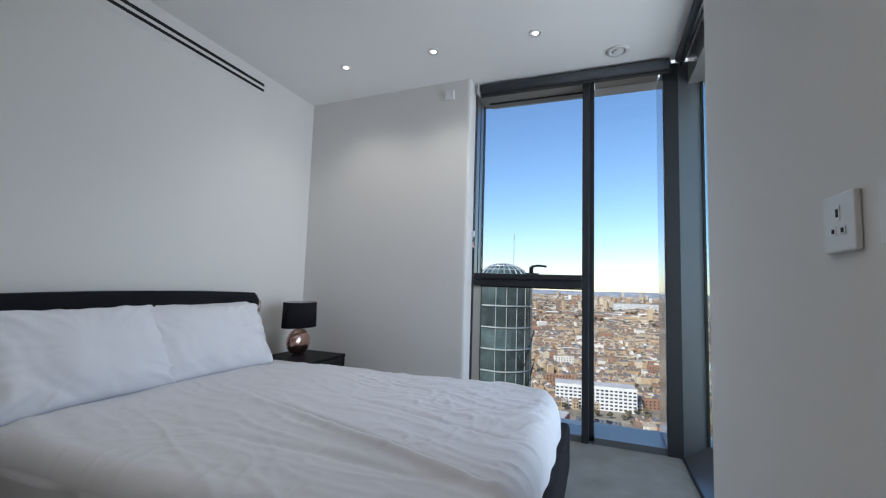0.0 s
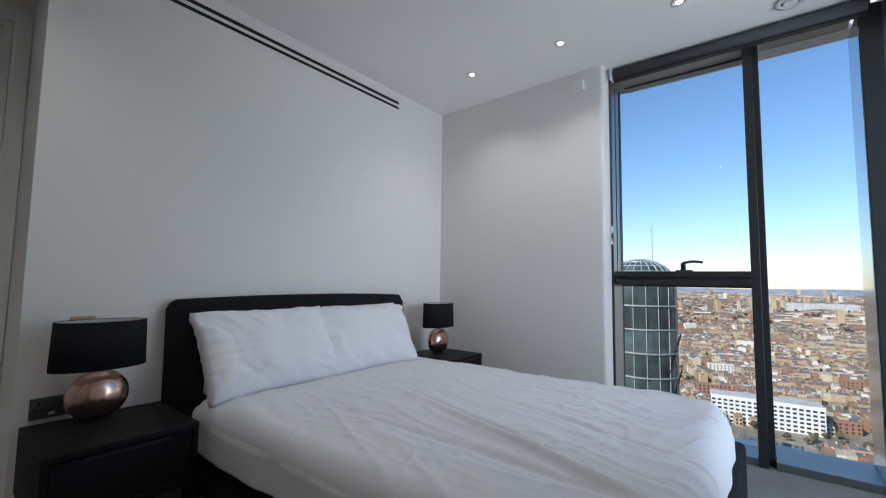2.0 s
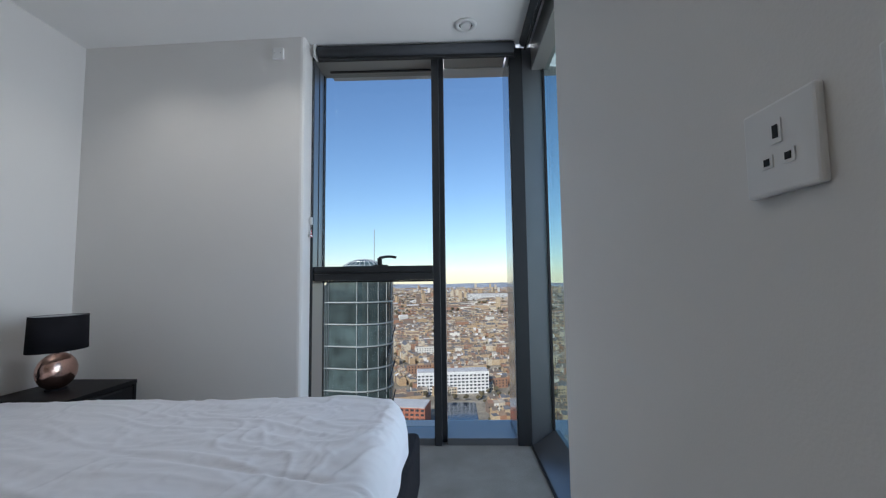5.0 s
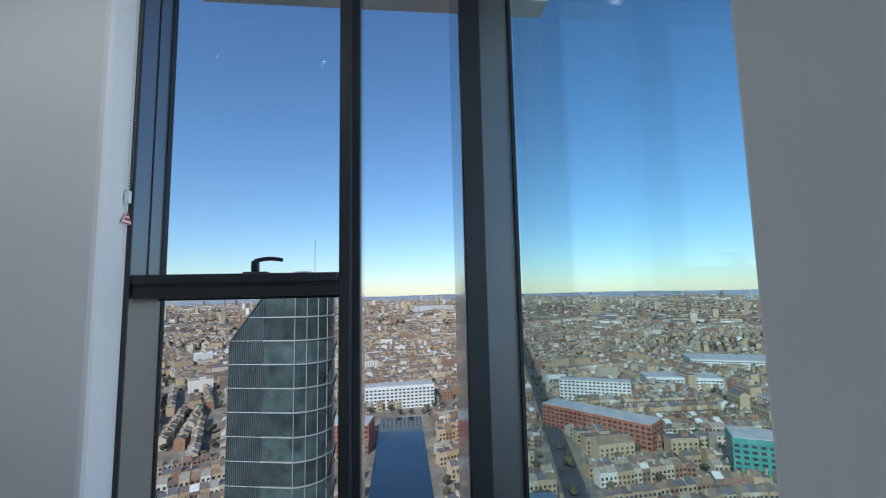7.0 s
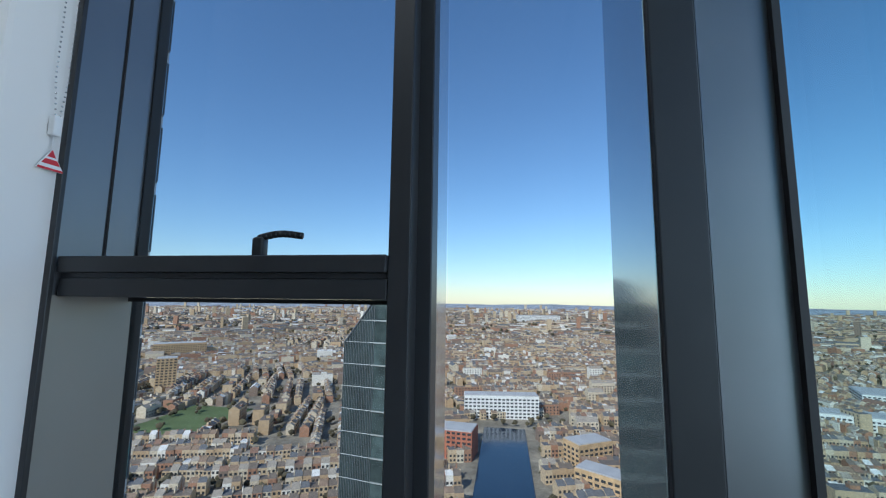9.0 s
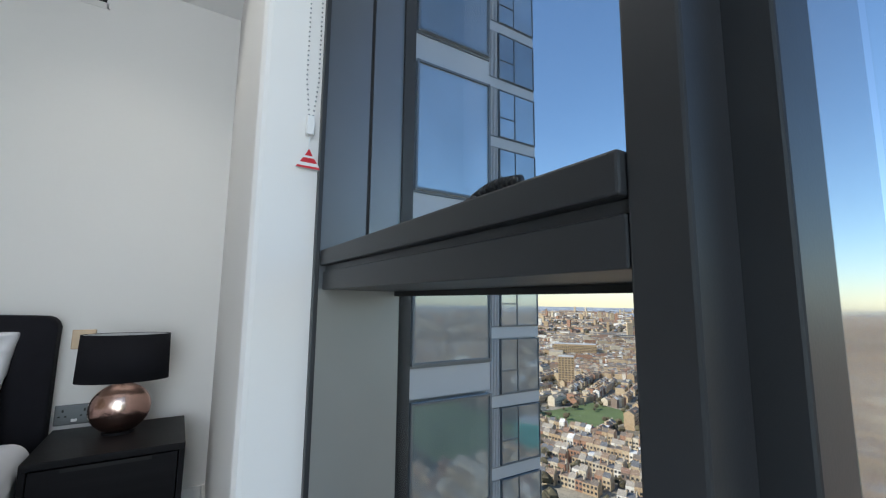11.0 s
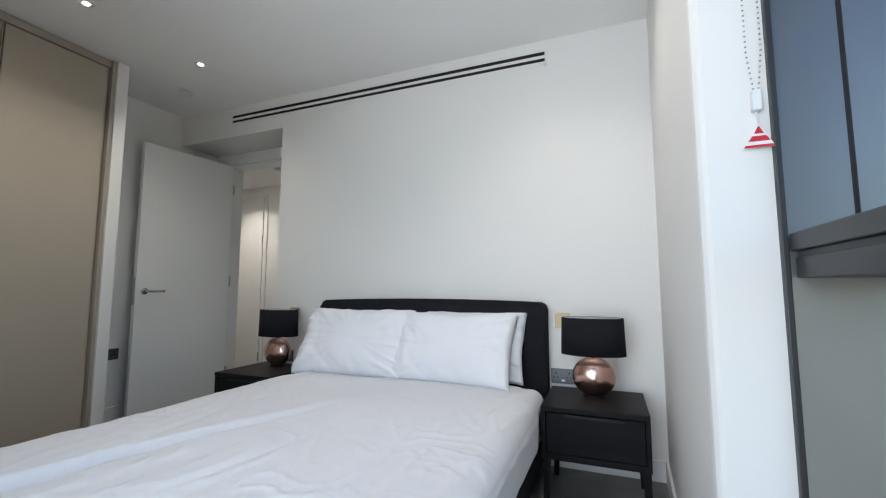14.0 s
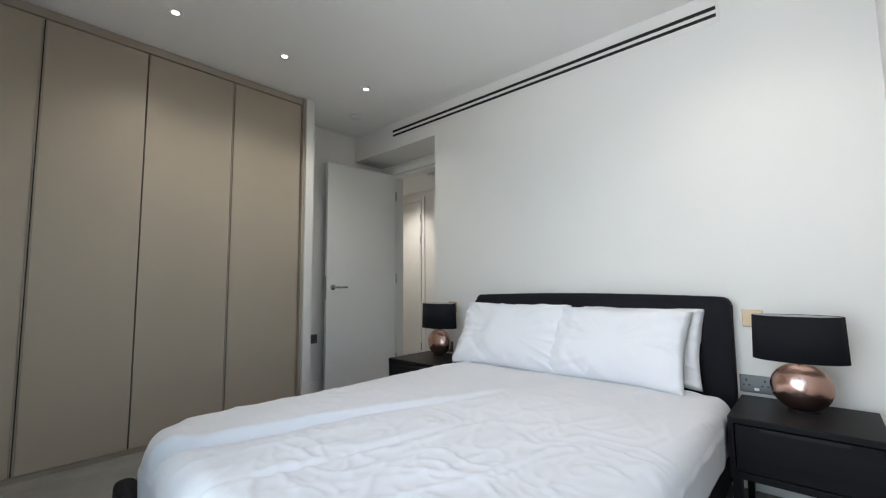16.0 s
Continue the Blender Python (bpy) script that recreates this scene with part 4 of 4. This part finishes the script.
strip("road", radians(-47), 0, 16, 20, 3000, "straight grey city road")
strip("road", radians(14), 40, 14, 200, 2500, "grey railway and road corridor")


def blocked(x, y, pad=12):
    if -24 < x < 28 and 195 < y < 415:
        return True
    if 245 < x < 430 and 140 < y < 295:
        return True
    if -335 < x < -255 and 325 < y < 425:
        return True
    for ang, off in ((-47, 0), (14, 40)):
        a = radians(ang)
        if abs(x * math.cos(a) - y * math.sin(a) - off) < pad and x * math.sin(a) + y * math.cos(a) > 0:
            return True
    return math.hypot(x, y) < 70 or (abs(x + 12) < 16 and abs(y - 66) < 20)


def building(V, F, M, cx, cy, w, d, h, ang, gable):
    c, s, b = math.cos(ang), math.sin(ang), len(V)
    P = lambda u, v, z: (cx + u * c - v * s, cy + u * s + v * c, GZ + z)
    for z in (0.0, h):
        V.extend((P(-w / 2, -d / 2, z), P(w / 2, -d / 2, z), P(w / 2, d / 2, z), P(-w / 2, d / 2, z)))
    for i in range(4):
        F.append((b + i, b + (i + 1) % 4, b + 4 + (i + 1) % 4, b + 4 + i)), M.append(0)
    if gable:
        V.extend((P(-w / 2, 0, h + d * 0.32), P(w / 2, 0, h + d * 0.32)))
        F.extend(((b + 4, b + 5, b + 9, b + 8), (b + 6, b + 7, b + 8, b + 9), (b + 5, b + 6, b + 9), (b + 7, b + 4, b + 8)))
        M.extend((1, 1, 0, 0))
    else:
        F.append((b + 4, b + 5, b + 6, b + 7)), M.append(1)


def window_rows(V, F, M, cx, cy, w, d, h, ang):
    """Rows of dark windows standing a little proud of the two long faces."""
    c, s = math.cos(ang), math.sin(ang)
    n, fl = max(2, int(w / 3.4)), max(2, int(h / 3.1))
    for side in (-1, 1):
        for i in range(n):
            for k in range(fl):
                u, z, b = -w / 2 + w * (i + 0.5) / n, 1.1 + 3.0 * k, len(V)
                for du, dz in ((-0.75, 0), (0.75, 0), (0.75, 1.6), (-0.75, 1.6)):
                    v = side * (d / 2 + 0.05)
                    V.append((cx + (u + du) * c - v * s, cy + (u + du) * s + v * c, GZ + z + dz))
                F.append((b, b + 1, b + 2, b + 3)), M.append(2)


def finish(name, V, F, M, label, mats):
    me = bpy.data.meshes.new(name)
    me.from_pydata(V, [], F)
    for mt in mats:
        me.materials.append(mt)
    me.polygons.foreach_set("material_index", M)
    me.update()
    return tagged(new(name, me), label, "houses", kind="stuff")


V, F, M, TREES = [], [], [], []
CELL = 118


def district_angle(x, y):
    k = noise.noise(Vector((x / 520, y / 520, 1)))
    return radians(18) + 1.1 * k + (math.pi / 2 if noise.noise(Vector((x / 330, y / 330, 8))) > 0.1 else 0)


# terraces stand in rows along streets, back gardens between every second pair
for gx in range(-13, 14):
    for gy in range(0, 14):
        x0, y0 = gx * CELL, gy * CELL + 30
        r = math.hypot(x0, y0)
        if r > 1480 or abs(math.atan2(x0, max(y0, 1))) > radians(80):
            continue
        ang = district_angle(x0, y0)
        c, s_ = math.cos(ang), math.sin(ang)
        for v in (-55, -42, -20, -7, 14, 27, 48):
            row_kind, hh, wdt = rng.random(), rng.uniform(6, 9.5), rng.uniform(4.8, 5.8)
            if row_kind < 0.74:
                for i in range(-10, 11):
                    u = i * wdt + rng.uniform(-0.1, 0.1)
                    x, y = x0 + u * c - v * s_, y0 + u * s_ + v * c
                    if blocked(x, y) or rng.random() < 0.07 or i in (-4, 5) and row_kind < 0.3:
                        continue
                    dep, h1 = rng.uniform(6.5, 8.5), hh + rng.uniform(-0.4, 0.4)
                    building(V, F, M, x, y, wdt - 0.1, dep, h1, ang, rng.random() < 0.7)
                    if r < 480:
                        window_rows(V, F, M, x, y, wdt, dep, hh - 0.5, ang)
                    if r < 700:
                        building(V, F, M, x + wdt * 0.45 * c, y + wdt * 0.45 * s_, 0.7, 1.6, h1 + 3.0, ang, False)
            else:
                for u in (-40, -6, 30):
                    x, y = x0 + u * c - v * s_, y0 + u * s_ + v * c
                    if blocked(x, y, 22) or rng.random() < 0.25:
                        continue
                    w, d, h = rng.uniform(18, 30), rng.uniform(8, 12), rng.choice((8, 9, 11, 13, 16)) * rng.uniform(0.9, 1.1)
                    building(V, F, M, x, y, w, d, h, ang, rng.random() < 0.25)
                    building(V, F, M, x + 2, y, w * 0.25, d * 0.4, h + 2.2, ang, False)
                    if r < 650:
                        window_rows(V, F, M, x, y, w, d, h, ang)
        for _ in range(52):
            u, v = rng.uniform(-59, 59), rng.choice((-31, 3, 38, -48, -14, 20)) + rng.uniform(-5, 5)
            tx, ty = x0 + u * c - v * s_, y0 + u * s_ + v * c
            if not (-22 < tx < 26 and 205 < ty < 405 or 262 < tx < 418 and 152 < ty < 283) and math.hypot(tx, ty) > 90:
                TREES.append((tx, ty, rng.uniform(1.6, 3.6)))
for _ in range(15000):                           # far districts
    r, a = math.sqrt(rng.uniform(1440 ** 2, 4300 ** 2)), rng.uniform(-1.35, 1.35)
    x, y = r * math.sin(a), r * math.cos(a)
    tall = rng.random() < 0.03
    rise = max(0, (r - 3700) / 1000) * 60
    building(V, F, M, x, y, rng.uniform(22, 64) if not tall else rng.uniform(14, 22), rng.uniform(8, 13), (rng.uniform(6, 13) if not tall else rng.uniform(25, 58)) + rise, district_angle(x, y), rng.random() < 0.6 and not tall)
for _ in range(4500):
    r, a = math.sqrt(rng.uniform(1400 ** 2, 3700 ** 2)), rng.uniform(-1.35, 1.35)
    TREES.append((r * math.sin(a), r * math.cos(a), rng.uniform(4, 8)))
finish("city_houses", V, F, M, "dense brick terraces and flat blocks of the city below", [CWALL, CROOF, CWIN])

for i in range(150):
    TREES.append((rng.uniform(245, 425), rng.choice((rng.uniform(145, 158), rng.uniform(276, 292))), rng.uniform(4, 6)))
for i in range(500):
    s = rng.uniform(60, 1500)
    a = radians(-47)
    o = rng.choice((-15, 15)) + rng.uniform(-3, 3)
    TREES.append((s * math.sin(a) + o * math.cos(a), s * math.cos(a) - o * math.sin(a), rng.uniform(3, 5)))
base = bmesh.new()
bmesh.ops.create_icosphere(base, subdivisions=1, radius=1)
bv = np.array([v.co for v in base.verts])
bf = np.array([[v.index for v in f.verts] for f in base.faces])
base.free()
nr = np.random.RandomState(3)
TV, TF = [], []
for i, (x, y, r) in enumerate(TREES):
    k = 1 + nr.uniform(-0.38, 0.25, len(bv))[:, None]
    TV.append(bv * k * np.array((r, r, r * 0.85)) + np.array((x, y, GZ + r * 1.35)))
    TF.append(bf + i * len(bv))
me = bpy.data.meshes.new("city_trees")
me.from_pydata(np.concatenate(TV).tolist(), [], np.concatenate(TF).tolist())
me.materials.append(TREE)
tagged(new("city_trees", me), "bare brown winter trees between the houses", "trees", kind="stuff")

# ---- outside: single buildings that stand out ----
def block(name, label, x, y, w, d, h, ang, mat, storeys=True, wz=1.6):
    t = thing(name, label, "building", (x, y, GZ), kind="structure")
    piece("wall", mat, -w / 2, w / 2, -d / 2, d / 2, 0, h, parent=t)
    piece("roof", CROOFP, -w / 2 + 0.5, w / 2 - 0.5, -d / 2 + 0.5, d / 2 - 0.5, h, h + 0.8, parent=t)
    for k in range(int(h / 3.3)):
        bm = bmesh.new()
        z = 1.2 + 3.3 * k
        n = int(w / 4)
        for i in range(n):
            u = -w / 2 + w * (i + 0.5) / n
            box(bm, u - 1.3, u + 1.3, -d / 2 - 0.12, -d / 2 - 0.01, z, z + wz)
        m = int(d / 4)
        for i in range(m):
            u = -d / 2 + d * (i + 0.5) / m
            box(bm, -w / 2 - 0.12, -w / 2 - 0.01, u - 1.3, u + 1.3, z, z + wz)
        part("window_row", bm, CWIN, t, "row of dark windows")
    t.rotation_euler = (0, 0, ang)
    return t


CROOFP = material("pale_flat_roof", (0.42, 0.41, 0.40), 0.9, var=0.15, scale=0.1)
WHITEB = material("white_render", (0.72, 0.70, 0.66), 0.85, var=0.06, scale=0.1)
REDB = material("red_brick", (0.36, 0.13, 0.075), 0.9, var=0.2, scale=0.3)
TANB = material("yellow_stock_brick", (0.50, 0.34, 0.18), 0.9, var=0.2, scale=0.3)
block("canal_block", "white rendered long office building by the dock", -2, 440, 74, 18, 22, radians(6), WHITEB)
block("brick_block", "red brick flats beside the dock", -40, 330, 40, 22, 20, radians(-8), REDB)
block("brick_block", "yellow brick flats beside the dock", 62, 330, 30, 18, 16, radians(30), TANB)
block("brick_block", "yellow brick flats near the water", 62, 275, 32, 16, 15, radians(-35), TANB)
block("white_block", "long white apartment block with window bands", 205, 430, 70, 16, 20, radians(-25), WHITEB)
block("white_block", "white low block with flat roof", 330, 470, 80, 30, 12, radians(-20), WHITEB)
block("white_block", "white hall with a wide pale roof", 470, 560, 110, 60, 14, radians(-25), WHITEB)
block("brick_block", "long dark brick housing block", 160, 330, 22, 90, 18, radians(38), REDB)
block("scaffolded_building", "building wrapped in teal scaffold sheeting", 215, 240, 26, 22, 26, radians(-30), SCAFFOLD)
block("yellow_block", "tall yellow brick flats by the road", -420, 480, 22, 18, 40, radians(40), TANB)
block("yellow_block", "wide yellow office building far down the road", -640, 760, 90, 30, 26, radians(42), TANB)
block("stadium", "large white stadium far off in the city", 190, 2500, 240, 120, 34, radians(5), WHITEB)
